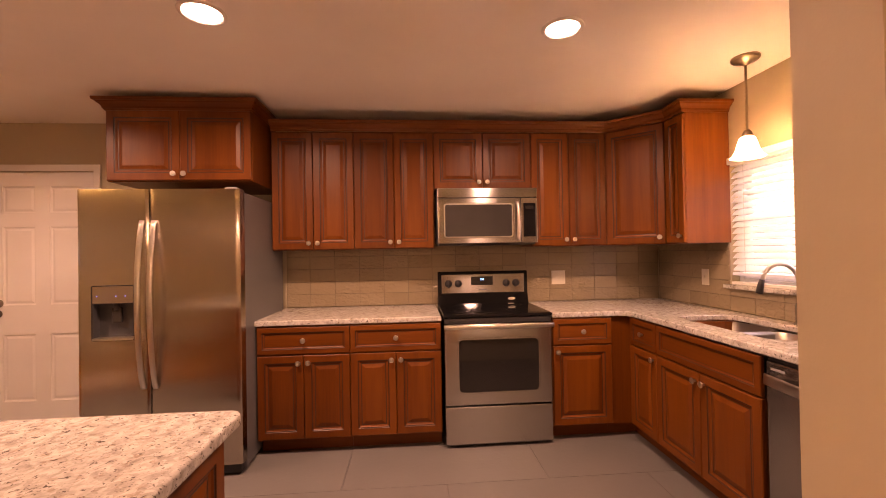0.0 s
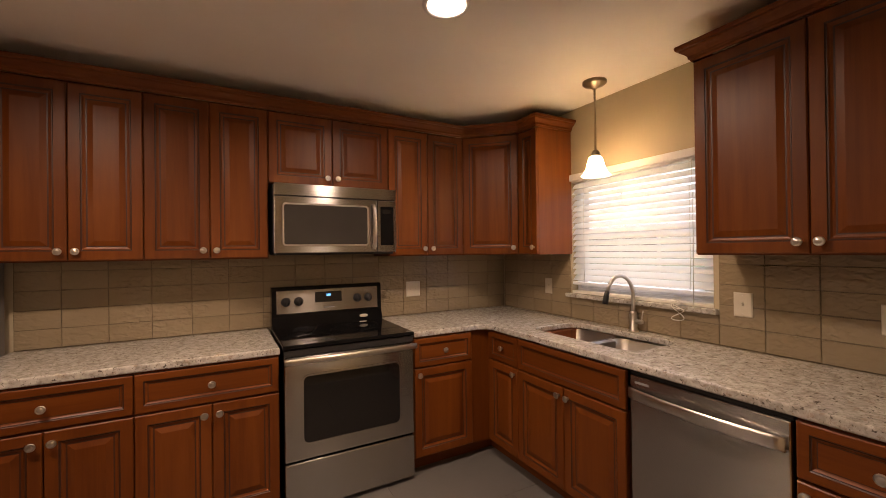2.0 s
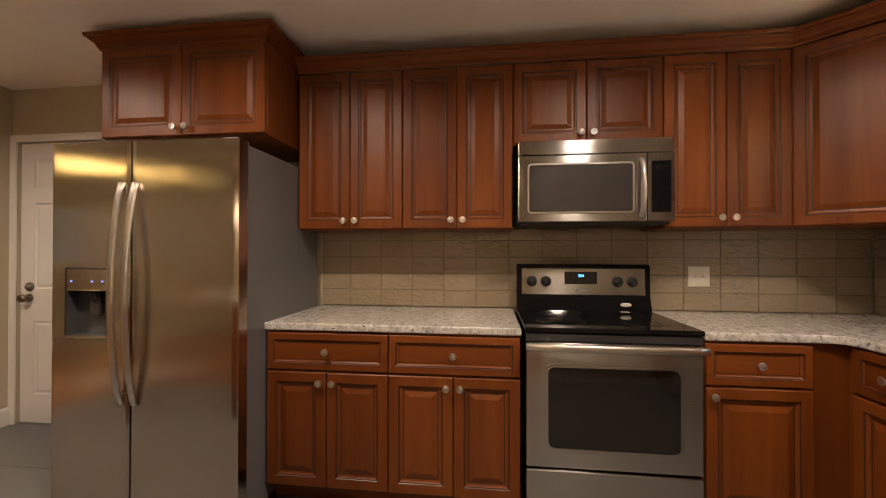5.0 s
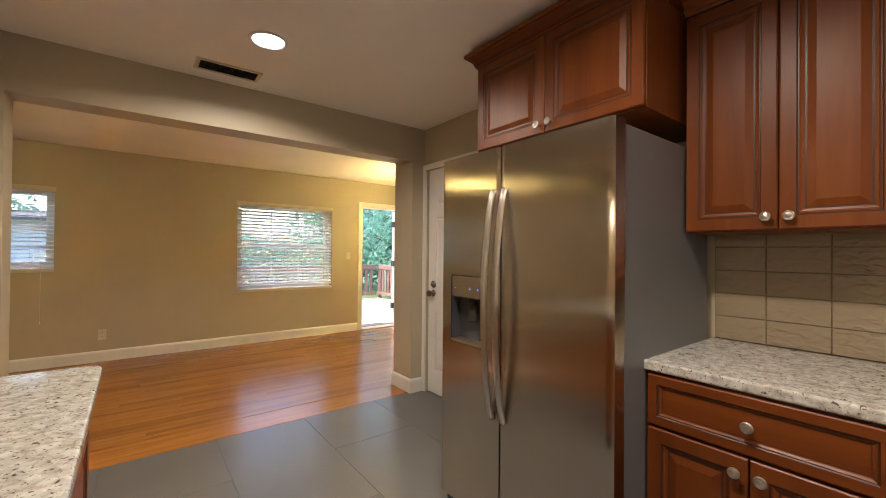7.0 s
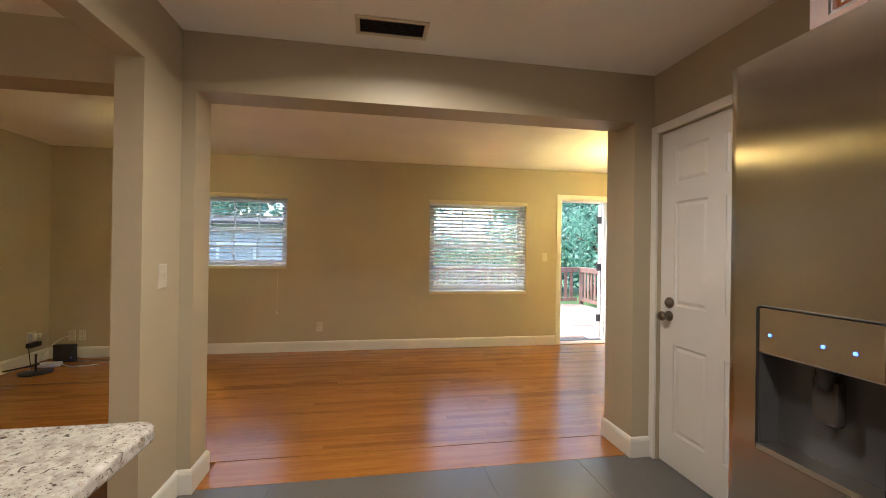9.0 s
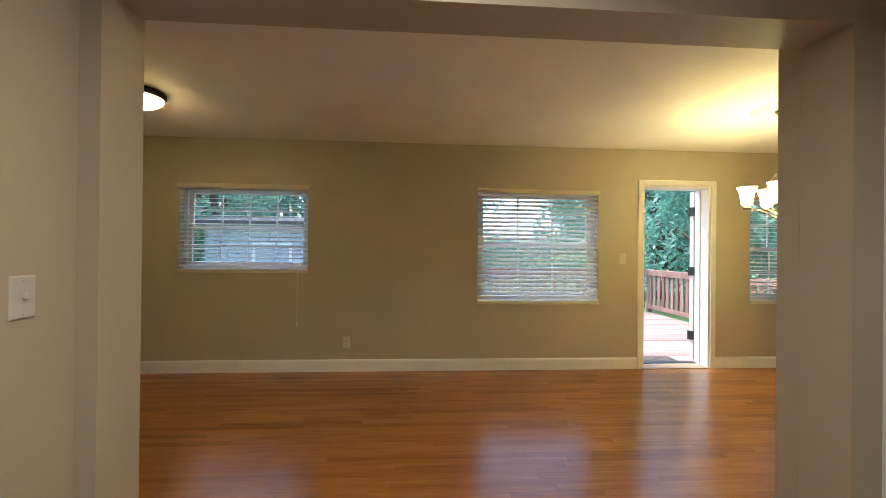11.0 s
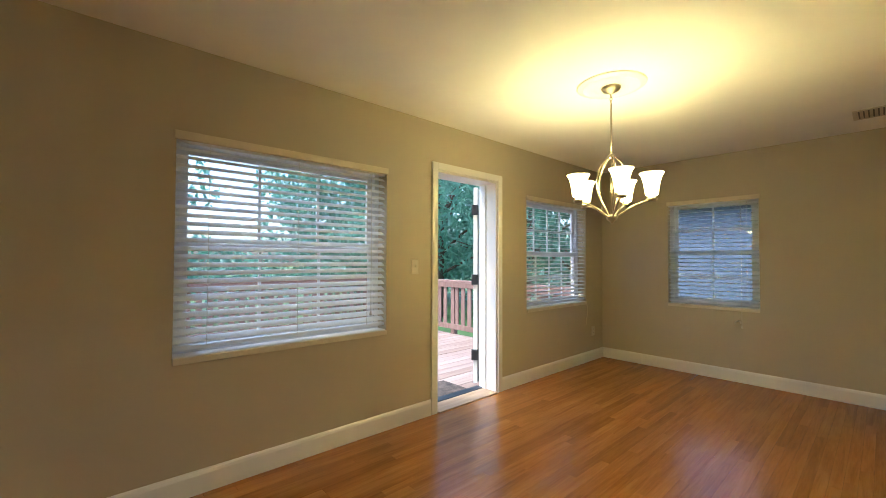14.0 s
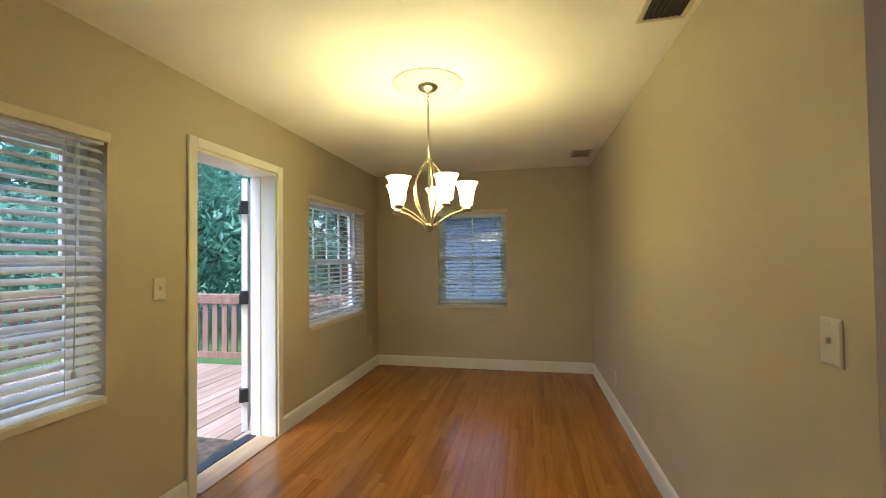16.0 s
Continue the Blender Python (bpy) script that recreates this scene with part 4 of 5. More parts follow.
part("dispenser_paddle", box(0.168, 0.218, 0.03, 0.052, 0.93, 1.02, 0.006), MESH_GLASS, left)
part("panel_seam", rounded_plate(DISP[0] - 0.003, DISP[1] + 0.003, DISP[2] - 0.003, DISP[3] + 0.003, 0.012, -0.0012, 0.004, 0.0032), BLACK_MATT, left)
part("dispenser_nozzle", tube([(0.194, 0.035, 1.044), (0.194, 0.03, 1.0)], [0.02, 0.012], 12), BLACK_MATT, left)
for x in (0.103, 0.208, 0.261):
    part("indicator_light", box(x, x + 0.006, 0.0005, 0.003, 1.086, 1.092), LED, left)
part("badge", box(FW - 0.155, FW - 0.075, 0.004, 0.0065, 1.625, 1.655, 0.001), GREY_PLASTIC, right, "small grey maker's badge")
part("toe_grille", box(0.02, FW - 0.02, 0.03, 0.09, 0.006, 0.07, 0.004), BLACK_MATT, fridge)
for x in (0.05, FW - 0.07):
    part("foot", lathe([(0, 0), (0.018, 0), (0.018, 0.02), (0, 0.02)], 10, m=pose(x, 0.06, 0)), BLACK_MATT, fridge)
    part("hinge_cover", box(x - 0.025, x + 0.045, 0.03, 0.12, FH - 0.011, FH + 0.012, 0.004), GREY_PLASTIC, fridge)

# ---- range ----
RX0, RX1 = -0.192, 0.546
RW, RF = RX1 - RX0, 3.672
rng = thing("range", pose(RX0, RF, 0), "stainless steel electric range with a black glass cooktop", "stove")
part("body", box(0.003, RW - 0.003, 0.03, 0.655, 0.02, 0.868), BLACK, rng, "black enamelled body")
cook = part("cooktop", box(-0.003, RW + 0.003, 0.0, 0.62, 0.869, 0.892, 0.006), BLACK, rng, "black glass cooktop")
ring_mat = plain("grey_burner_ring", (0.022, 0.022, 0.023), 0.25)
for x, y, r in ((0.19, 0.17, 0.1), (0.55, 0.17, 0.08), (0.19, 0.44, 0.08), (0.55, 0.44, 0.1)):
    part("burner_ring", lathe([(r - 0.003, 0.0), (r, 0.0006), (r + 0.003, 0.0)], 36, m=pose(x, y, 0.8925)), ring_mat, cook)
part("cooktop_emblem", lathe([(0, 0.0008), (0.026, 0.0008), (0.026, 0)], 24, m=pose(0.585, 0.52, 0.8925) @ Matrix.Diagonal((1, 0.55, 1, 1))), PLATE, cook, "pale oval emblem")
bm = bmesh.new()
prof = [(0.55, 0.892), (0.575, 0.96), (0.583, 1.142), (0.60, 1.152), (0.655, 1.152), (0.655, 0.892)]
for x in (0.0, RW):
    for y, z in prof:
        bm.verts.new((x, y, z))
bm.verts.ensure_lookup_table()
n = len(prof)
bm.faces.new([bm.verts[k] for k in range(n)])
bm.faces.new([bm.verts[n + k] for k in range(n)][::-1])
for k in range(n):
    bm.faces.new([bm.verts[k], bm.verts[(k + 1) % n], bm.verts[n + (k + 1) % n], bm.verts[n + k]])
guard = part("backguard", bm, BLACK, rng, "black backguard with a steel control panel")
tilt = pose(0, 0.575, 0.965, -2.6)
part("control_panel", box(0.028, RW - 0.028, -0.006, 0.004, 0.012, 0.165, 0.003), STEEL, guard, "stainless control panel", m=tilt)
part("display", box(0.27, 0.45, -0.009, -0.005, 0.075, 0.145, 0.002), DARK_GLASS, guard, m=tilt)
txt = bpy.data.curves.new("clock_digits", "FONT")
txt.body, txt.size, txt.extrude, txt.align_x = "350", 0.022, 0.0005, "CENTER"
tob = new("clock_text", txt)
dg = bpy.context.evaluated_depsgraph_get()
digits = bpy.data.meshes.new_from_object(tob.evaluated_get(dg))
bpy.data.objects.remove(tob)
digits.materials.clear()
digits.materials.append(CLOCK)
part("clock_digits", digits, None, guard, "glowing blue clock digits", m=tilt @ pose(0.36, -0.0098, 0.115, 90))
part("nameplate", box(0.33, 0.4, -0.0075, -0.005, 0.035, 0.043), GREY_PLASTIC, guard, m=tilt)
part("guard_emblem", lathe([(0, 0.001), (0.03, 0.001), (0.03, 0)], 24, m=pose(0.6, 0.556, 0.927, 75) @ Matrix.Diagonal((1, 0.4, 1, 1))), PLATE, guard, "pale oval emblem")
dial = lathe([(0, 0), (0.03, 0), (0.029, 0.008), (0.022, 0.012), (0.02, 0.026), (0, 0.028)], 20)
box(-0.004, 0.004, -0.03, 0.02, 0.012, 0.032, 0.002, bm=dial)
dial = finish(dial, "dial", BLACK_MATT)
for x in (0.085, 0.165, 0.56, 0.64):
    part("dial", dial, None, guard, m=tilt @ pose(x, -0.006, 0.09, 90))
odoor = part("oven_door", box(0.004, RW - 0.004, 0.0, 0.045, 0.285, 0.828, 0.006), STEEL, rng, "stainless oven door")
part("oven_window", rounded_plate(0.098, RW - 0.098, 0.372, 0.722, 0.03, -0.002, 0.004), DARK_GLASS, odoor, "dark oven window")
part("window_trim", rounded_plate(0.088, RW - 0.088, 0.362, 0.732, 0.038, -0.0045, 0.004, 0.0095), STEEL, odoor)
hb = ribbon(arc(lambda s: (0.0 + RW * s, -0.034 - 0.016 * math.sin(math.pi * s), 0.815), 16), 0.022, 0.03)
for x in (0.02, RW - 0.02):
    tube([(x, 0.0, 0.815), (x, -0.03, 0.815)], 0.012, 8, bm=hb)
part("handle", hb, CHROME, odoor, "stainless bar handle")
part("vent_trim", box(0.004, RW - 0.004, 0.006, 0.04, 0.832, 0.866, 0.003), BLACK_MATT, rng)
part("drawer", box(0.004, RW - 0.004, 0.0, 0.045, 0.025, 0.274, 0.006), STEEL, rng, "stainless storage drawer")
for x in (0.04, RW - 0.04):
    part("foot", lathe([(0, 0), (0.015, 0), (0.015, 0.021), (0, 0.021)], 8, m=pose(x, 0.12, 0)), BLACK_MATT, rng)

# ---- microwave ----
MW = thing("microwave", pose(-0.203, NORTH - 0.40, 1.375), "stainless over-the-range microwave under the short cabinet", "microwave")
MWW, MWH = 0.751, 0.412
part("body", box(0.002, MWW - 0.002, 0.02, 0.395, 0.008, MWH), GREY_SIDE, MW)
part("vent_grille", box(0, MWW, 0.0, 0.03, MWH - 0.072, MWH, 0.004), STEEL, MW, "stainless top vent band")
mdoor = part("door", box(0, 0.622, 0.0, 0.03, 0.0, MWH - 0.076, 0.004), STEEL, MW, "stainless framed door")
part("door_window", rounded_plate(0.055, 0.555, 0.052, MWH - 0.125, 0.014, -0.0025, 0.003), MESH_GLASS, mdoor, "grey meshed window")
part("window_trim", rounded_plate(0.045, 0.565, 0.042, MWH - 0.115, 0.02, -0.0045, 0.003, 0.0095), CHROME, mdoor)
part("handle", tube(arc(lambda s: (0.596, -0.006 - 0.034 * math.sin(math.pi * s) ** 0.5, 0.025 + 0.28 * s), 14), 0.014, 10, flat=0.8), CHROME, mdoor, "bowed stainless handle")
ctl = part("control_panel", box(0.626, MWW, 0.0, 0.03, 0.0, MWH - 0.076, 0.004), STEEL, MW)
part("keypad", box(0.645, MWW - 0.016, -0.002, 0.003, 0.045, MWH - 0.115, 0.001), BLACK, ctl, "black keypad")
part("display", box(0.658, MWW - 0.03, -0.003, 0.001, MWH - 0.16, MWH - 0.135), DARK_GLASS, ctl)
part("underside_vent", box(0.01, MWW - 0.01, 0.03, 0.385, -0.012, 0.007, 0.002), BLACK_MATT, MW)

# ---- dishwasher ----
dwt = thing("dishwasher", pose(EFACE - 0.008, 2.628, 0, 0, 0, -90), "stainless steel dishwasher with a curved bar handle", "dishwasher")
part("tub", box(0.008, 0.576, 0.035, 0.58, 0.1, 0.842), BLACK_MATT, dwt)
part("top_seam", box(0.004, 0.58, 0.012, 0.05, 0.826, 0.8455), BLACK_MATT, dwt)
ddoor = part("door", box(0.005, 0.579, 0.0, 0.034, 0.115, 0.824, 0.006), STEEL, dwt, "brushed stainless door")
part("handle", ribbon(arc(lambda s: (0.012 + 0.556 * s, -0.014 - 0.026 * math.sin(math.pi * s), 0.748), 18), 0.01, 0.046), CHROME, ddoor, "curved stainless handle")
part("nameplate", box(0.03, 0.095, -0.001, 0.002, 0.79, 0.8), GREY_PLASTIC, ddoor)
part("toe_kick", box(0.006, 0.578, 0.05, 0.5, 0.0, 0.098), BLACK_MATT, dwt)


# ---- plates on the walls ----
def plate(m, kind_, label, group="wall plates", w=0.072):
    t = thing("light_switch" if kind_ == "switch" else "wall_outlet", m, label, "switch" if kind_ == "switch" else "outlet", group)
    part("cover_plate", panel(w, 0.116, [(0.0, 0.003), (0.004, 0.006), (0.006, 0.0065)], -w / 2, -0.058), PLATE, t)
    for k in range(max(1, round(w / 0.06))) if w > 0.1 else [0]:
        x = (k - 0.5) * 0.046 if w > 0.1 else 0.0
        if kind_ == "switch":
            part("toggle", box(x - 0.005, x + 0.005, -0.017, -0.006, -0.004, 0.012, 0.002), PLATE, t)
        else:
            for z in (-0.022, 0.022):
                s = part("socket", box(x - 0.016, x + 0.016, -0.0085, -0.006, z - 0.014, z + 0.014, 0.003), PLATE, t)
                b = box(x - 0.008, x - 0.005, -0.0092, -0.008, z - 0.006, z + 0.006)
                box(x + 0.005, x + 0.008, -0.0092, -0.008, z - 0.005, z + 0.005, bm=b)
                part("slots", b, BLACK_MATT, s)
    for z in (-0.044, 0.044):
        part("screw", lathe([(0, 0.001), (0.003, 0.001), (0.003, 0)], 8, m=pose(0, -0.0065, z, 90)), CHROME, t)
    return t


ts = 0.0125
plate(pose(0.842, NORTH - ts, 1.083), "switch", "ivory double switch plate on the tiled backsplash", w=0.118)
plate(pose(EAST - ts, 3.778, 1.1, 0, 0, -90), "switch", "ivory switch plate on the tiles beside the window")
plate(pose(EAST - ts, 2.462, 1.1, 0, 0, -90), "switch", "ivory switch plate on the tiles above the dishwasher", w=0.08)
plate(pose(EAST - ts, 1.96, 1.095, 0, 0, -90), "outlet", "ivory outlet on the tiles above the worktop", w=0.08)
plate(pose(-3.565, 1.645, 1.125, 0, 0, 180), "switch", "ivory switch plate on the stub wall")
plate(pose(WEST, 4.915, 1.19, 0, 0, 90), "switch", "ivory switch plate beside the deck door")
plate(pose(WEST, 1.975, 0.3, 0, 0, 90), "outlet", "ivory outlet low on the wall under the window")
plate(pose(WEST, 7.75, 0.36, 0, 0, 90), "outlet", "ivory outlet low in the dining room corner")
plate(pose(-4.03, 4.34, 1.115, 0, 0, -90), "switch", "ivory switch plate beside the kitchen opening")
plate(pose(-4.03, 6.83, 0.29, 0, 0, -90), "outlet", "ivory outlet low on the dining room wall")
plate(pose(-6.39, -0.93, 0.29, 0, 0, 180), "outlet", "ivory outlet low on the living room wall", w=0.118)
plate(pose(WEST, -0.6, 0.25, 0, 0, 90), "outlet", "ivory outlet in the living room corner")
plate(pose(WEST, -0.7, 0.25, 0, 0, 90), "outlet", "ivory outlet in the living room corner with a white cable")

# ---- lamps and ceiling fittings ----
for cx, cy in CANS:
    t = thing("recessed_light", pose(cx, cy, CEIL), "round recessed ceiling light, lit, with a white trim ring", "ceiling light", "recessed lights")
    part("trim_ring", lathe([(0.078, -0.001), (0.1, -0.001), (0.098, -0.006), (0.082, -0.009), (0.078, -0.004)], 32), WHITE, t, smooth=True)
    part("lens", lathe([(0, -0.0045), (0.05, -0.004), (0.079, -0.002)], 32), CAN_ON, t, "glowing lens")


def pendant(m, label, drop=0.41):
    """A ceiling pendant: canopy, stem, socket and a bell shade that hangs from the drop."""
    t = thing("pendant_lamp", m, label, "lamp", "pendant lamps")
    part("canopy", lathe([(0, 0), (0.07, 0), (0.07, -0.012), (0.06, -0.022), (0.03, -0.03), (0.012, -0.045), (0, -0.046)], 28), BRUSHED, t, smooth=True)
    part("stem", tube([(0, 0, -0.03), (0, 0, -drop - 0.01)], 0.0065, 10), BRUSHED, t)
    part("socket", lathe([(0, -0.0), (0.014, -0.0), (0.024, -0.015), (0.027, -0.04), (0.022, -0.05), (0, -0.05)], 18, m=pose(0, 0, -drop)), BRUSHED, t, smooth=True)
    bell = [(0.024, 0.035), (0.036, 0.043), (0.046, 0.072), (0.056, 0.112), (0.074, 0.143), (0.085, 0.152), (0.081, 0.154), (0.052, 0.116), (0.041, 0.072), (0.027, 0.043)]
    part("shade", lathe([(a, -b) for a, b in bell], 28, m=pose(0, 0, -drop)), PENDANT_ON, t, "glowing bell glass shade", True)
    return t


pendant(pose(*PENDANT, CEIL), "satin nickel pendant lamp with a lit bell shade above the sink")
# Added fixture, out of view, that carries the fill light at HALL.
pendant(pose(*HALL, CEIL), "unseen lit pendant lamp added as fill light in the room before the kitchen", 0.52)

ch = thing("chandelier", pose(*CHANDELIER, CEIL), "brushed nickel five-arm chandelier with lit flared glass shades", "chandelier")
single("ceiling_medallion", lathe([(0, -0.012), (0.1, -0.014), (0.155, -0.012), (0.165, -0.018), (0.178, -0.019), (0.186, -0.012), (0.2, -0.010), (0.212, -0.002), (0.212, -0.0005)], 48, m=pose(*CHANDELIER, CEIL)), WHITE, "white round plaster medallion above the chandelier", "medallion", smooth=True)
part("canopy", lathe([(0, -0.0145), (0.06, -0.0145), (0.06, -0.022), (0.05, -0.036), (0.025, -0.046), (0.008, -0.058), (0, -0.058)], 28), BRUSHED, ch, smooth=True)
for k in range(3):
    part("chain_link", tube(arc(lambda s: (0.008 * math.sin(2 * math.pi * s) * (k % 2), 0.008 * math.sin(2 * math.pi * s) * (1 - k % 2), -0.07 - 0.02 * k - 0.013 * math.cos(2 * math.pi * s)), 12), 0.002, 6), BRUSHED, ch)
part("stem", tube([(0, 0, -0.125), (0, 0, -0.46)], 0.006, 10), BRUSHED, ch)
part("hub", lathe([(0, -0.45), (0.012, -0.45), (0.02, -0.458), (0.024, -0.47), (0.012, -0.482), (0, -0.484)], 18), BRUSHED, ch, smooth=True)
part("column", tube([(0, 0, -0.48), (0, 0, -0.85)], 0.007, 10), BRUSHED, ch)
part("finial", lathe([(0, -0.835), (0.03, -0.84), (0.035, -0.855), (0.028, -0.872), (0.012, -0.882), (0.008, -0.892), (0, -0.897)], 18), BRUSHED, ch, smooth=True)
for k in range(5):
    a = 2 * math.pi * k / 5 + 0.35
    ca, sa = math.cos(a), math.sin(a)
    strap = arc(lambda s: (ca * (0.016 + 0.088 * math.sin(math.pi * s ** 0.85)), sa * (0.016 + 0.088 * math.sin(math.pi * s ** 0.85)), -0.468 - 0.385 * s), 18)
    part("cage_strap", tube(strap, 0.0075, 8, flat=0.55), BRUSHED, ch)
    arm = part("arm", tube(arc(lambda s: (ca * (0.02 + 0.235 * s), sa * (0.02 + 0.235 * s), -0.86 + 0.115 * math.sin(0.5 * math.pi * s) - 0.02 * s * s), 14), 0.0065, 8), BRUSHED, ch)
    ex, ey = ca * 0.228, sa * 0.228
    part("cup", lathe([(0, -0.77), (0.012, -0.768), (0.03, -0.758), (0.032, -0.752), (0.02, -0.748), (0.02, -0.715), (0, -0.714)], 16, m=pose(ex, ey, 0)), BRUSHED, arm, smooth=True)
    part("shade", lathe([(0.022, -0.735), (0.036, -0.725), (0.04, -0.69), (0.046, -0.65), (0.058, -0.61), (0.07, -0.592), (0.067, -0.592), (0.055, -0.61), (0.042, -0.65), (0.036, -0.7), (0.02, -0.728)], 24, m=pose(ex, ey, 0)), SHADE_ON, arm, "glowing flared glass shade", True)
    lamp("chandelier_glow", "POINT", pose(CHANDELIER[0] + ex, CHANDELIER[1] + ey, CEIL - 0.63), 1.2, BULB, 0.03)

dome = thing("ceiling_dome_light", pose(*DOME, CEIL), "flush dome ceiling light with a dark bronze rim, lit", "ceiling light")
part("rim", lathe([(0, 0), (0.15, 0), (0.165, -0.012), (0.168, -0.035), (0.158, -0.05), (0.15, -0.05)], 36), BRONZE, dome, smooth=True)
part("bowl", lathe([(0.152, -0.045), (0.14, -0.075), (0.1, -0.105), (0.05, -0.12), (0.0, -0.124)], 36), SHADE_ON, dome, "glowing glass bowl", True)


def vent(m, w, d, n, label, dark=BLACK_MATT):
    t = thing("ceiling_vent", m, label, "vent", "ceiling vents")
    b = bmesh.new()
    f = 0.022
    for x0, x1, y0, y1 in ((0, w, 0, f), (0, w, d - f, d), (0, f, f, d - f), (w - f, w, f, d - f)):
        box(x0, x1, y0, y1, -0.008, -0.0005, 0.002, bm=b, seg=1)
    part("frame", b, CREAM, t)
    part("backing", box(f, w - f, f, d - f, -0.0022, -0.0006), dark, t)
    for k in range(n):
        y = f + (d - 2 * f) * (k + 0.5) / n
        part("slat", box(f + 0.001, w - f - 0.001, -0.005, 0.005, -0.0006, 0.0006), BRONZE, t, m=pose(0, y, -0.0055, 35))
    return t


vent(pose(-3.42, 2.52, CEIL, 0, 0, 90), 0.36, 0.165, 7, "beige framed ceiling vent with dark louvres by the opening")
vent(pose(-4.06, 4.9, CEIL, 0, 0, 90), 0.2, 0.2, 7, "beige framed ceiling vent over the dining room")
vent(pose(-4.1, 7.28, CEIL, 0, 0, 90), 0.28, 0.2, 6, "beige framed ceiling vent at the end of the dining room", CREAM)

# ---- clutter in the living room corner ----
WHITE_PLASTIC = plain("white_plastic", (0.75, 0.74, 0.70), 0.4)
ant = thing("tabletop_antenna", pose(-6.05, -0.64, 0), "flat black antenna base with a short post on the floor", "antenna")
part("base", lathe([(0, 0), (0.125, 0), (0.13, 0.006), (0.12, 0.014), (0.03, 0.022), (0, 0.024)], 28), BLACK_MATT, ant, smooth=True)
part("post", tube([(0, 0, 0.02), (0, 0, 0.19)], 0.009, 10), BLACK_MATT, ant)
part("arm", tube([(0.02, -0.26, 0.03), (0.0, -0.02, 0.075), (0.0, 0.03, 0.09)], 0.008, 8), BLACK_MATT, ant)
md = thing("modem", pose(-6.46, -0.66, 0), "black modem box standing on the floor against the wall", "modem")
part("case", box(-0.03, 0.03, -0.10, 0.10, 0.0, 0.19, 0.008), BLACK_MATT, md)
part("status_light", box(0.03, 0.032, 0.07, 0.078, 0.05, 0.056), LED, md)
rt = thing("router", pose(-6.27, -0.67, 0), "small flat white router with a blue light", "router")
part("case", box(-0.05, 0.05, -0.09, 0.09, 0.002, 0.045, 0.012), WHITE_PLASTIC, rt)
part("status_light", box(0.0495, 0.052, 0.05, 0.058, 0.024, 0.03), LED, rt)
part("cable", tube(arc(lambda q: (-0.02 + 0.05 * math.sin(math.pi * q), 0.09 + 0.34 * q, 0.02 - 0.014 * min(1, 4 * q)), 20), 0.0045, 6), CORD, rt)
wc = thing("network_cable", pose(-6.612, -0.7, 0.25), "white cable hanging from the wall outlet to the floor", "cable")
part("cable", tube(arc(lambda q: (0.01 + 0.2 * q, -0.02 - 0.14 * math.sin(0.5 * math.pi * q), -0.24 * q ** 1.6), 20), 0.0045, 6), CORD, wc)
ad = thing("power_adapter", pose(-6.40, -0.9255, 0.29), "white and black power adapters plugged into a wall outlet", "adapter")
part("plug", box(-0.045, 0.0, 0.0, 0.06, -0.02, 0.03, 0.006), WHITE_PLASTIC, ad, "white adapter")
part("plug", box(0.005, 0.06, 0.0, 0.05, -0.035, 0.04, 0.006), WHITE_PLASTIC, ad, "white adapter")
part("plug", box(-0.05, 0.09, 0.0, 0.055, -0.105, -0.055, 0.008), BLACK_MATT, ad, "black adapter")
part("cable", tube(arc(lambda q: (0.09 + 0.12 * q, 0.03 + 0.12 * q, -0.08 - 0.2 * math.sin(0.5 * math.pi * q)), 20), 0.004, 6), BLACK_MATT, ad)
hk = thing("cord_cleat", pose(-5.17, DINE, 0.6), "small cream cord cleat under the window", "cleat")
part("cleat", tube(arc(lambda s: (0.025 * math.cos(3.4 * s), -0.012, 0.03 * math.sin(3.4 * s)), 12), 0.008, 8), PLATE, hk)
cb = thing("hanging_blind_cord", pose(WEST, 7.58, 0.72), "loose blind cord hanging on the wall below the window", "cord")
part("cord", tube(arc(lambda s: (0.008 + 0.01 * s, 0.02 * math.sin(5 * s), -0.26 * s), 16), 0.004, 6), CREAM, cb)

# ---- outside ----
GRASS = plain("lawn_grass", (0.055, 0.11, 0.03), 0.8, vary=0.4, scale=0.8, grain=0.6, grain_scale=40, world_space=True)
single("ground", box(-160, 160, -160, 160, -0.9, -0.55), GRASS, "short green lawn round the house", "ground", kind="structure")
deck = thing("deck", pose(-9.1, 4.8, -0.55), "weathered reddish board deck outside the open door", "deck", kind="structure")
part("joist_bed", box(-2.2, 2.2, -3.2, 3.2, 0.0, 0.4), RAIL_WOOD, deck)
x, k = -11.3, 0
board_meshes = {}
while x < -6.98:
    seam = (2.9, 4.4, 5.6, 3.6)[k % 4]
    for a, b in ((1.5, seam), (seam, 8.05)):
        key = round(b - a, 3)
        if key not in board_meshes:
            board_meshes[key] = finish(box(0, 0.138, 0.002, key - 0.002, 0, 0.036, 0.004, seg=1), "deck_board", DECK)
        ob = part("deck_board", board_meshes[key], None, deck, m=pose(x + 9.1, a - 4.8, 0.41 + random.uniform(-0.0015, 0.0015)))
    x += 0.145
    k += 1


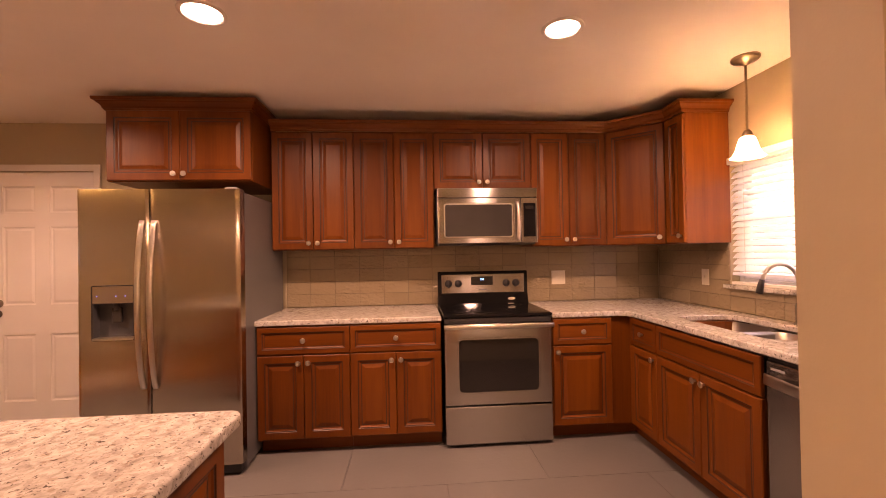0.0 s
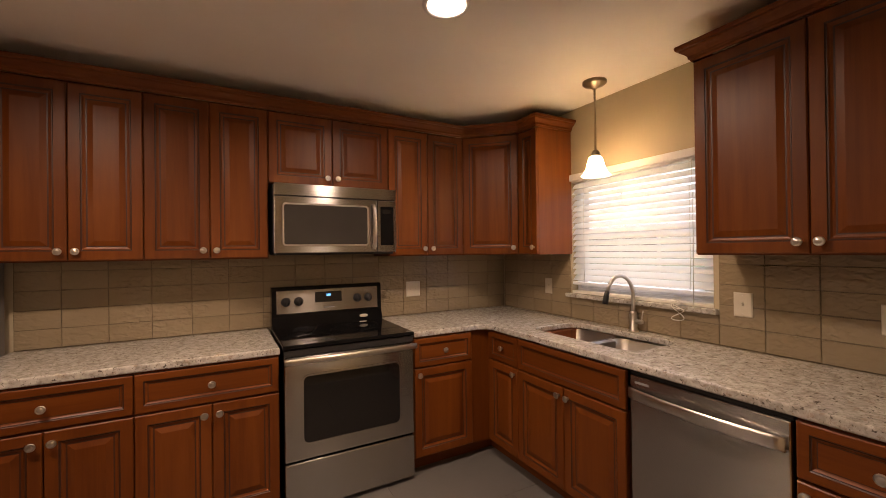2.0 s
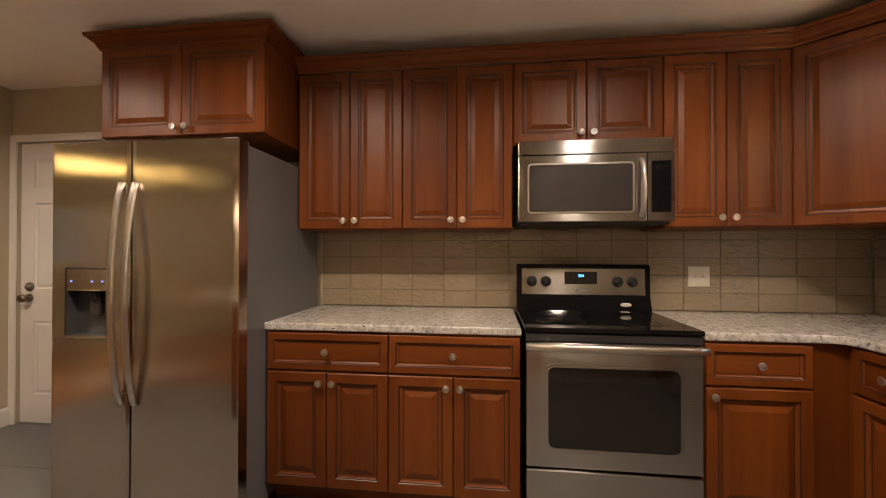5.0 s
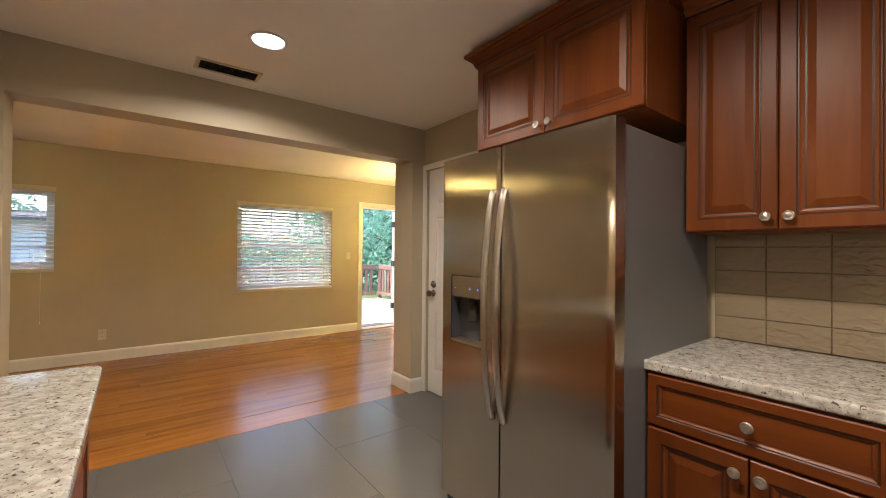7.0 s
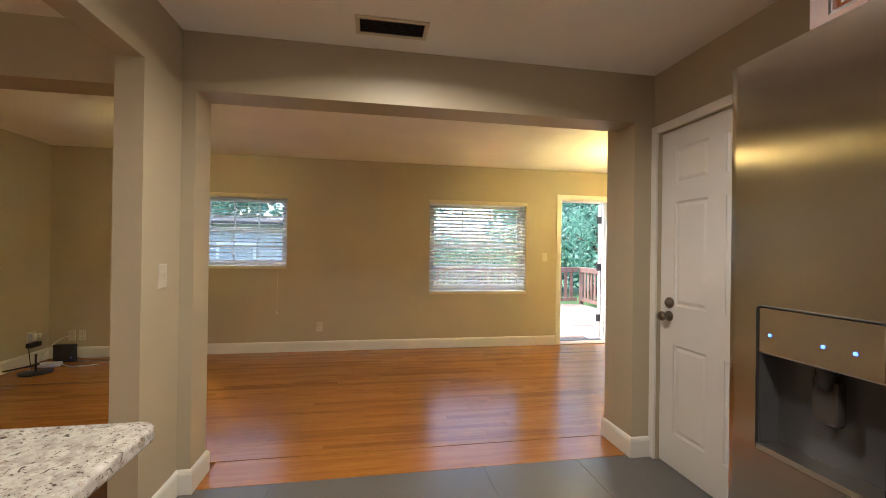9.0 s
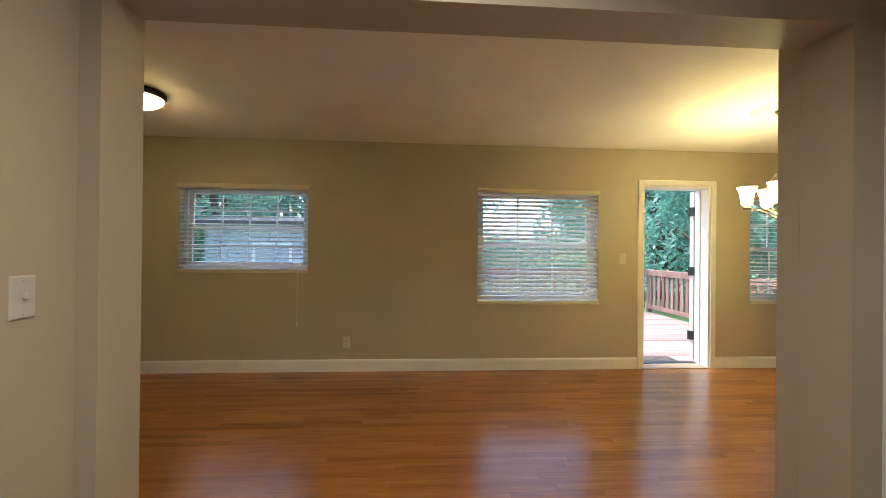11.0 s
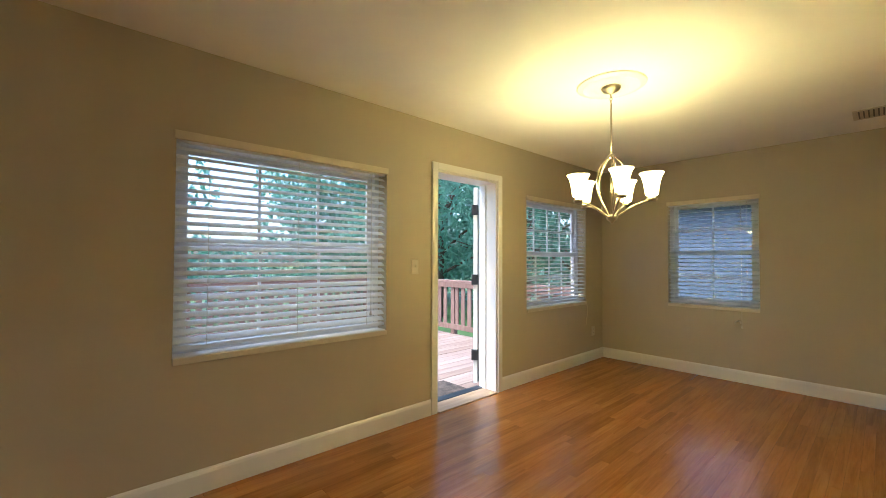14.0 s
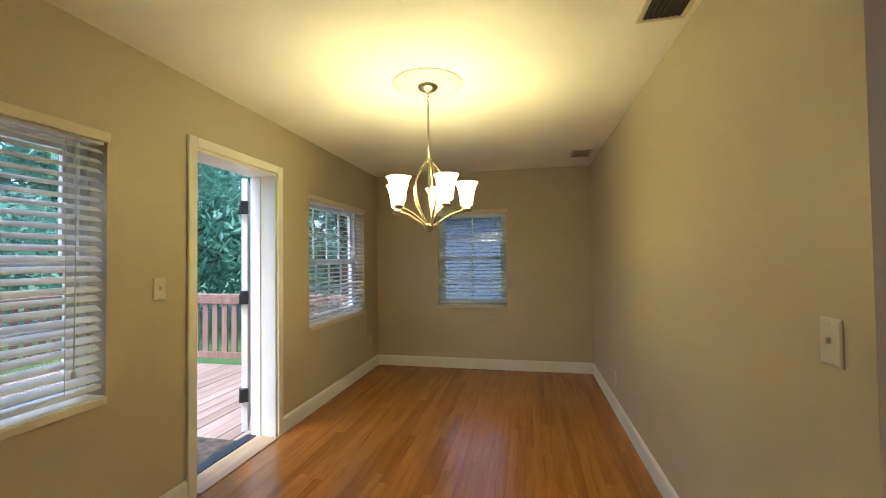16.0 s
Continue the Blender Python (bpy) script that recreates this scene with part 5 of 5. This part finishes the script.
def railing(m, length, label, posts):
    t = thing("deck_railing", m, label, "railing", "deck railings")
    for p in posts:
        part("post", box(p - 0.045, p + 0.045, -0.045, 0.045, -0.02, 0.93, 0.004, seg=1), RAIL_WOOD, t)
    part("cap_rail", box(-0.05, length + 0.05, -0.075, 0.075, 0.931, 0.968, 0.005, seg=1), RAIL_WOOD, t)
    part("top_rail", box(0, length, -0.075, -0.046, 0.84, 0.93, 0.003, seg=1), RAIL_WOOD, t)
    part("bottom_rail", box(0, length, -0.075, -0.046, 0.09, 0.18, 0.003, seg=1), RAIL_WOOD, t)
    bal = finish(box(-0.042, 0.042, -0.045, -0.02, 0.1, 0.925, 0.003, seg=1), "baluster", RAIL_WOOD)
    n = int(length / 0.155)
    for k in range(n):
        xk = 0.1 + k * 0.155
        if all(abs(xk - p) > 0.09 for p in posts):
            part("baluster", bal, None, t, m=pose(xk, 0, 0))
    return t


railing(pose(-11.3, 8.05, -0.1), 4.4, "red-stained wooden railing along the end of the deck", [0.0, 1.85, 3.7])
railing(pose(-11.3, 1.6, -0.1, 0, 0, 90), 6.3, "red-stained wooden railing along the far side of the deck", [0.0, 2.1, 4.2])
mat_m = plain("brown_door_mat", (0.06, 0.045, 0.035), 0.95, vary=0.7, scale=14, grain=0.8, grain_scale=300)
single("door_mat", box(-0.24, 0.24, -0.38, 0.38, 0.0, 0.014, 0.004), mat_m, "dark patterned doormat on the deck boards", "doormat", m=pose(-7.22, 5.6, -0.104))

BARK = plain("tree_bark", (0.09, 0.065, 0.045), 0.9, vary=0.3, scale=5, grain=0.8, grain_scale=30, stretch=(1, 1, 0.2))


def leaf_mat(name, dark, light):
    m, nt, p = node_mat(name)
    rnd = nt.nodes.new("ShaderNodeNewGeometry").outputs["Random Per Island"]
    nt.links.new(ramp(nt, rnd, [(0.0, dark), (0.6, tuple((a + b) / 2 for a, b in zip(dark, light))), (1.0, light)]), p.inputs["Base Color"])
    p.inputs["Roughness"].default_value = 0.5
    tl = nt.nodes.new("ShaderNodeBsdfTranslucent")
    tl.inputs[0].default_value = (*(0.5 * (a + b) for a, b in zip(dark, light)), 1)
    both = nt.nodes.new("ShaderNodeAddShader")
    nt.links.new(p.outputs[0], both.inputs[0])
    nt.links.new(tl.outputs[0], both.inputs[1])
    nt.links.new(both.outputs[0], nt.nodes["Material Output"].inputs[0])
    return m


LEAVES = leaf_mat("green_leaves", (0.032, 0.09, 0.07), (0.11, 0.225, 0.165))
LEAVES_B = leaf_mat("deep_green_leaves", (0.026, 0.078, 0.062), (0.088, 0.19, 0.14))


def leaf_mesh(name, centres, radii, per, size, mat, rng):
    """Many small folded leaves scattered on uneven clumps, denser towards the clumps' skins."""
    verts, faces = [], []
    for c, r in zip(centres, radii):
        n = int(per * r * r)
        d = rng.normal(size=(n, 3))
        d /= np.linalg.norm(d, axis=1)[:, None]
        rad = r * (0.55 + 0.5 * rng.random(n) ** 0.5)
        p = np.asarray(c) + d * rad[:, None] * np.array([1, 1, 0.85])
        u = rng.normal(size=(n, 3)) * 0.7 + d
        u /= np.linalg.norm(u, axis=1)[:, None]
        t = np.cross(u, rng.normal(size=(n, 3)))
        t /= np.linalg.norm(t, axis=1)[:, None]
        s = np.cross(u, t)
        ln = size * (0.6 + 0.8 * rng.random(n))
        for i in range(n):
            b = len(verts)
            a, w = t[i] * ln[i], s[i] * ln[i] * 0.36
            drop = u[i] * ln[i] * -0.18
            verts += [tuple(p[i] - a), tuple(p[i] + w + drop), tuple(p[i] + a + drop), tuple(p[i] - w + drop)]
            faces += [(b, b + 1, b + 2), (b, b + 2, b + 3)]
    me = bpy.data.meshes.new(name)
    me.from_pydata(verts, [], faces)
    me.materials.append(mat)
    return me


def tree(x, y, height, spread, label, seed, mat, low=1.0, per=330, size=0.12):
    rng = np.random.default_rng(seed)
    t = thing("tree", pose(x, y, -0.55), label, "tree", "garden trees")
    bm = tube([(0, 0, -0.1), (0.05, 0.03, height * 0.3), (-0.06, 0.08, height * 0.6), (0.02, 0.0, height * 0.92)], [0.2, 0.15, 0.1, 0.03], 10)
    cs, rs = [], []
    for k in range(15):
        a, f = rng.random() * 6.28, rng.random()
        z = low + (height - low) * (0.1 + 0.88 * f)
        r = spread * (0.35 + 0.65 * math.sin(math.pi * min(0.95, 0.2 + 0.75 * f))) * (0.4 + 0.6 * rng.random())
        tip = (r * math.cos(a), r * math.sin(a), z)
        tube([(0, 0, z * 0.6), (tip[0] * 0.5, tip[1] * 0.5, z * 0.85), tip], [0.06, 0.04, 0.012], 6, bm=bm)
        cs.append(tip)
        rs.append(spread * (0.28 + 0.24 * rng.random()))
    part("trunk", bm, BARK, t)
    ob = new("crown", leaf_mesh("crown", cs, rs, per, size, mat, rng))
    ob.parent = t
    return t


tree(-13.6, 11.3, 6.0, 2.4, "broad green leafy tree covered in vines beyond the deck", 3, LEAVES, 0.4, 500, 0.11)
tree(-11.0, 12.4, 6.5, 2.6, "broad green leafy tree behind the deck railing", 5, LEAVES, 0.3, 450, 0.11)
tree(-17.6, 12.2, 5.6, 2.2, "tall leafy tree beyond the lawn", 7, LEAVES_B, 0.8)
tree(-16.5, 3.8, 4.6, 1.7, "tall leafy tree across the lawn with sky gaps", 9, LEAVES_B, 1.0, 170)
tree(-15.5, -3.8, 6.0, 2.4, "leafy tree behind the shed", 11, LEAVES, 1.0)
tree(-12.2, -4.4, 4.5, 1.8, "small leafy tree beside the shed", 13, LEAVES_B, 0.6)
tree(-9.4, 12.8, 4.4, 1.4, "leafy tree beside the neighbouring house", 15, LEAVES, 0.5)
rng = np.random.default_rng(21)
cs = [(-19 + rng.normal() * 0.6, -12 + 0.95 * k, 0.4 + 1.3 * j + rng.random()) for k in range(30) for j in range(1 if 11 < k < 22 else 4)]
single_hedge = new("hedge", leaf_mesh("hedge", cs, [1.1 + 0.5 * rng.random() for _ in cs], 150, 0.17, LEAVES_B, rng))
tagged(single_hedge, "dense dark green hedge along the end of the garden", "hedge", kind="stuff")
cs = [(-17 + 0.95 * k, 15.5 + rng.normal() * 0.5, 0.4 + 1.3 * j + rng.random()) for k in range(9) for j in range(5)]
hedge_b = new("hedge", leaf_mesh("hedge", cs, [1.1 + 0.5 * rng.random() for _ in cs], 150, 0.17, LEAVES, rng))
tagged(hedge_b, "dense vine-covered green thicket behind the deck", "hedge", kind="stuff")

SIDING = plain("pale_blue_siding", (0.42, 0.47, 0.52), 0.6, vary=0.06, scale=2)
ROOF = plain("dark_shingle_roof", (0.06, 0.06, 0.065), 0.9, vary=0.3, scale=12, grain=0.6, grain_scale=40)
shed = thing("garden_shed", pose(-13.6, -1.0, -0.55), "pale blue-white garden shed with upright siding and a low roof", "shed")
part("wall", box(-1.2, 0.6, -1.7, 2.0, 0.0, 2.45), SIDING, shed)
for k in range(15):
    part("siding_batten", box(0.6, 0.625, -1.69 + 0.26 * k, -1.65 + 0.26 * k, 0.0, 2.44), SIDING, shed)
bm = bmesh.new()
pr = [(-1.5, 2.42), (-0.3, 2.6), (0.95, 2.42), (0.95, 2.5), (-0.3, 2.68), (-1.5, 2.5)]
ra = [bm.verts.new((a, -1.95, z)) for a, z in pr]
rb = [bm.verts.new((a, 2.25, z)) for a, z in pr]
for k in range(6):
    bm.faces.new([ra[k], ra[(k + 1) % 6], rb[(k + 1) % 6], rb[k]])
bm.faces.new(ra)
bm.faces.new(rb[::-1])
part("roof", bm, ROOF, shed)
sw = part("window", box(0.58, 0.66, -0.5, 0.5, 1.0, 1.95, 0.01), VINYL, shed)
part("pane", box(0.655, 0.667, -0.42, 0.42, 1.08, 1.87), plain("dim_shed_glass", (0.3, 0.36, 0.42), 0.15), sw)

house = thing("neighbour_house", pose(-4.0, 12.2, -0.55), "blue-grey neighbouring house with lap siding", "house")
part("wall", box(-3.6, 4.0, 0.0, 5.0, 0.0, 2.9), plain("blue_grey_siding", (0.075, 0.1, 0.145), 0.7, vary=0.08), house)
for k in range(14):
    part("siding_board", box(-3.61, 4.0, -0.004, 0.0, 0.207 * k, 0.207 * k + 0.206), bpy.data.materials["blue_grey_siding"], house)
hw = part("window", box(0.2, 1.2, -0.05, -0.022, 1.3, 2.7, 0.01), VINYL, house)
part("pane", box(0.28, 1.12, -0.055, -0.05, 1.38, 2.62), DARK_GLASS, hw)
bm = bmesh.new()
pr = [(-0.35, 2.88), (2.5, 3.5), (5.35, 2.88)]
ra = [bm.verts.new((-3.9, a, z)) for a, z in pr]
rb = [bm.verts.new((4.3, a, z)) for a, z in pr]
for k in range(3):
    bm.faces.new([ra[k], ra[(k + 1) % 3], rb[(k + 1) % 3], rb[k]])
bm.faces.new(ra)
bm.faces.new(rb[::-1])
part("roof", bm, ROOF, house)

# ---- pieces: wall tiles, floor tiles, floor strips ----
splash_n = single("backsplash_north", box(-1.415, EAST - 0.011, NORTH - 0.006, NORTH - 0.0005, TOP - 0.0, UP_Z + 0.03), SPLASH_GROUT, "wavy glazed grey-beige tile backsplash behind the range", "backsplash", kind="structure")
splash_e = single("backsplash_east", box(EAST - 0.006, EAST - 0.0005, 1.648, NORTH - 0.011, TOP, 1.0355), SPLASH_GROUT, "wavy glazed grey-beige tile backsplash behind the sink", "backsplash", kind="structure")
bm = box(EAST - 0.0058, EAST - 0.0005, 1.648, 2.569, 1.0356, UP_Z)
box(EAST - 0.0058, EAST - 0.0005, 3.586, NORTH - 0.011, 1.0356, UP_Z, bm=bm)
part("grout_bed", bm, SPLASH_GROUT, splash_e)
tile_meshes = {}


def tile(parent, w, h, m, mat, depth=0.006):
    key = (round(w, 3), round(h, 3), mat.name)
    if w < 0.012 or h < 0.012:
        return
    if key not in tile_meshes:
        tile_meshes[key] = finish(panel(w - 0.0022, h - 0.0022, [(0.0, depth * 0.6), (0.0022, depth)], 0.0011, 0.0011), "tile", mat)
    part("tile", tile_meshes[key], None, parent, m=m @ pose(0, 0, 0, random.uniform(-0.35, 0.35), 0, random.uniform(-0.35, 0.35)))


TW, TH = 0.199, 0.1025
rows_n = 5
for j in range(rows_n):
    z0 = TOP + 0.001 + j * TH
    h = min(TH, UP_Z + 0.03 - z0)
    x = -1.415
    while x < EAST - 0.02:
        w = 0.187 if x == -1.415 else TW
        w = min(w, EAST - 0.013 - x)
        tile(splash_n, w, h, pose(x, NORTH - 0.006, z0), SPLASH)
        x += w
    y = NORTH - 0.013
    while y > 1.655:
        w = min(0.19 if y > NORTH - 0.02 else 0.197, y - 1.649)
        mid, zt = y - w / 2, z0 + h / 2
        hh, zz = h, z0
        if 2.56 < mid < 3.59:
            hh = min(h, 1.0355 - z0)
        if hh > 0.012:
            tile(splash_e, w, hh, pose(EAST - 0.006, y, zz, 0, 0, -90), SPLASH)
        y -= w

FT, FL = 0.588, 1.18
ftile = {}
edge_y = [1.535] + [2.1 + FT * k for k in range(4)] + [NORTH]
for row, (a, b) in enumerate(zip(edge_y, edge_y[1:])):
    x = -3.76 - (0.0 if row % 2 == 0 else FL / 2)
    while x < EAST - 0.02:
        u0, u1 = max(x, -3.76), min(x + FL, EAST)
        key = (round(u1 - u0, 3), round(b - a, 3))
        if key not in ftile:
            ftile[key] = finish(box(0.001, u1 - u0 - 0.001, 0.001, b - a - 0.001, -0.006, 0.0, 0.0008, seg=1), "tile", KITCHEN_TILE)
        part("tile", ftile[key], None, floor_tile, m=pose(u0, a, random.uniform(-0.0002, 0.0002)))
        x += FL

rnd = random.Random(4)
near, vv, ff = 0, [], []
strip_meshes = {}
SW = 0.0573
nx = int((-3.965 - WEST) / SW)
for i in range(nx + 1):
    x = WEST + 0.002 + i * SW
    w = min(SW, -4.031 - x)
    if w < 0.01:
        break
    y = -0.93 - rnd.random() * 0.8
    while y < DINE:
        ln = round(rnd.choice((0.5, 0.65, 0.8, 1.0, 1.2, 1.5, 1.8, 2.1)), 2)
        a, b = max(y, -0.93), min(y + ln, DINE)
        y += ln
        if b - a < 0.02:
            continue
        lift = rnd.uniform(-0.00006, 0.00006)
        if near < 300 and 2.2 < (a + b) / 2 < 7.4 and -6.6 < x < -4.1 and b - a == ln:
            near += 1
            key = (ln, round(w, 3))
            if key not in strip_meshes:
                strip_meshes[key] = finish(box(0.0002, w - 0.0002, 0.0004, ln - 0.0004, -0.0115, 0.0, 0.0004, seg=1), "floor_strip", OAK)
            part("floor_strip", strip_meshes[key], None, floor_wood, m=pose(x, a, lift))
        else:
            n0 = len(vv)
            vv += [(px, py, pz) for pz in (-0.011, lift) for px, py in ((x + 0.0003, a + 0.0005), (x + w - 0.0003, a + 0.0005), (x + w - 0.0003, b - 0.0005), (x + 0.0003, b - 0.0005))]
            ff += [tuple(n0 + q for q in f) for f in ((4, 5, 6, 7), (0, 1, 5, 4), (1, 2, 6, 5), (2, 3, 7, 6), (3, 0, 4, 7))]
me = bpy.data.meshes.new("floor_strips")
me.from_pydata(vv, [], ff)
me.materials.append(OAK_FAR)
rest = new("floor_strips", me)
rest.parent = floor_wood
tagged(rest, kind="stuff")
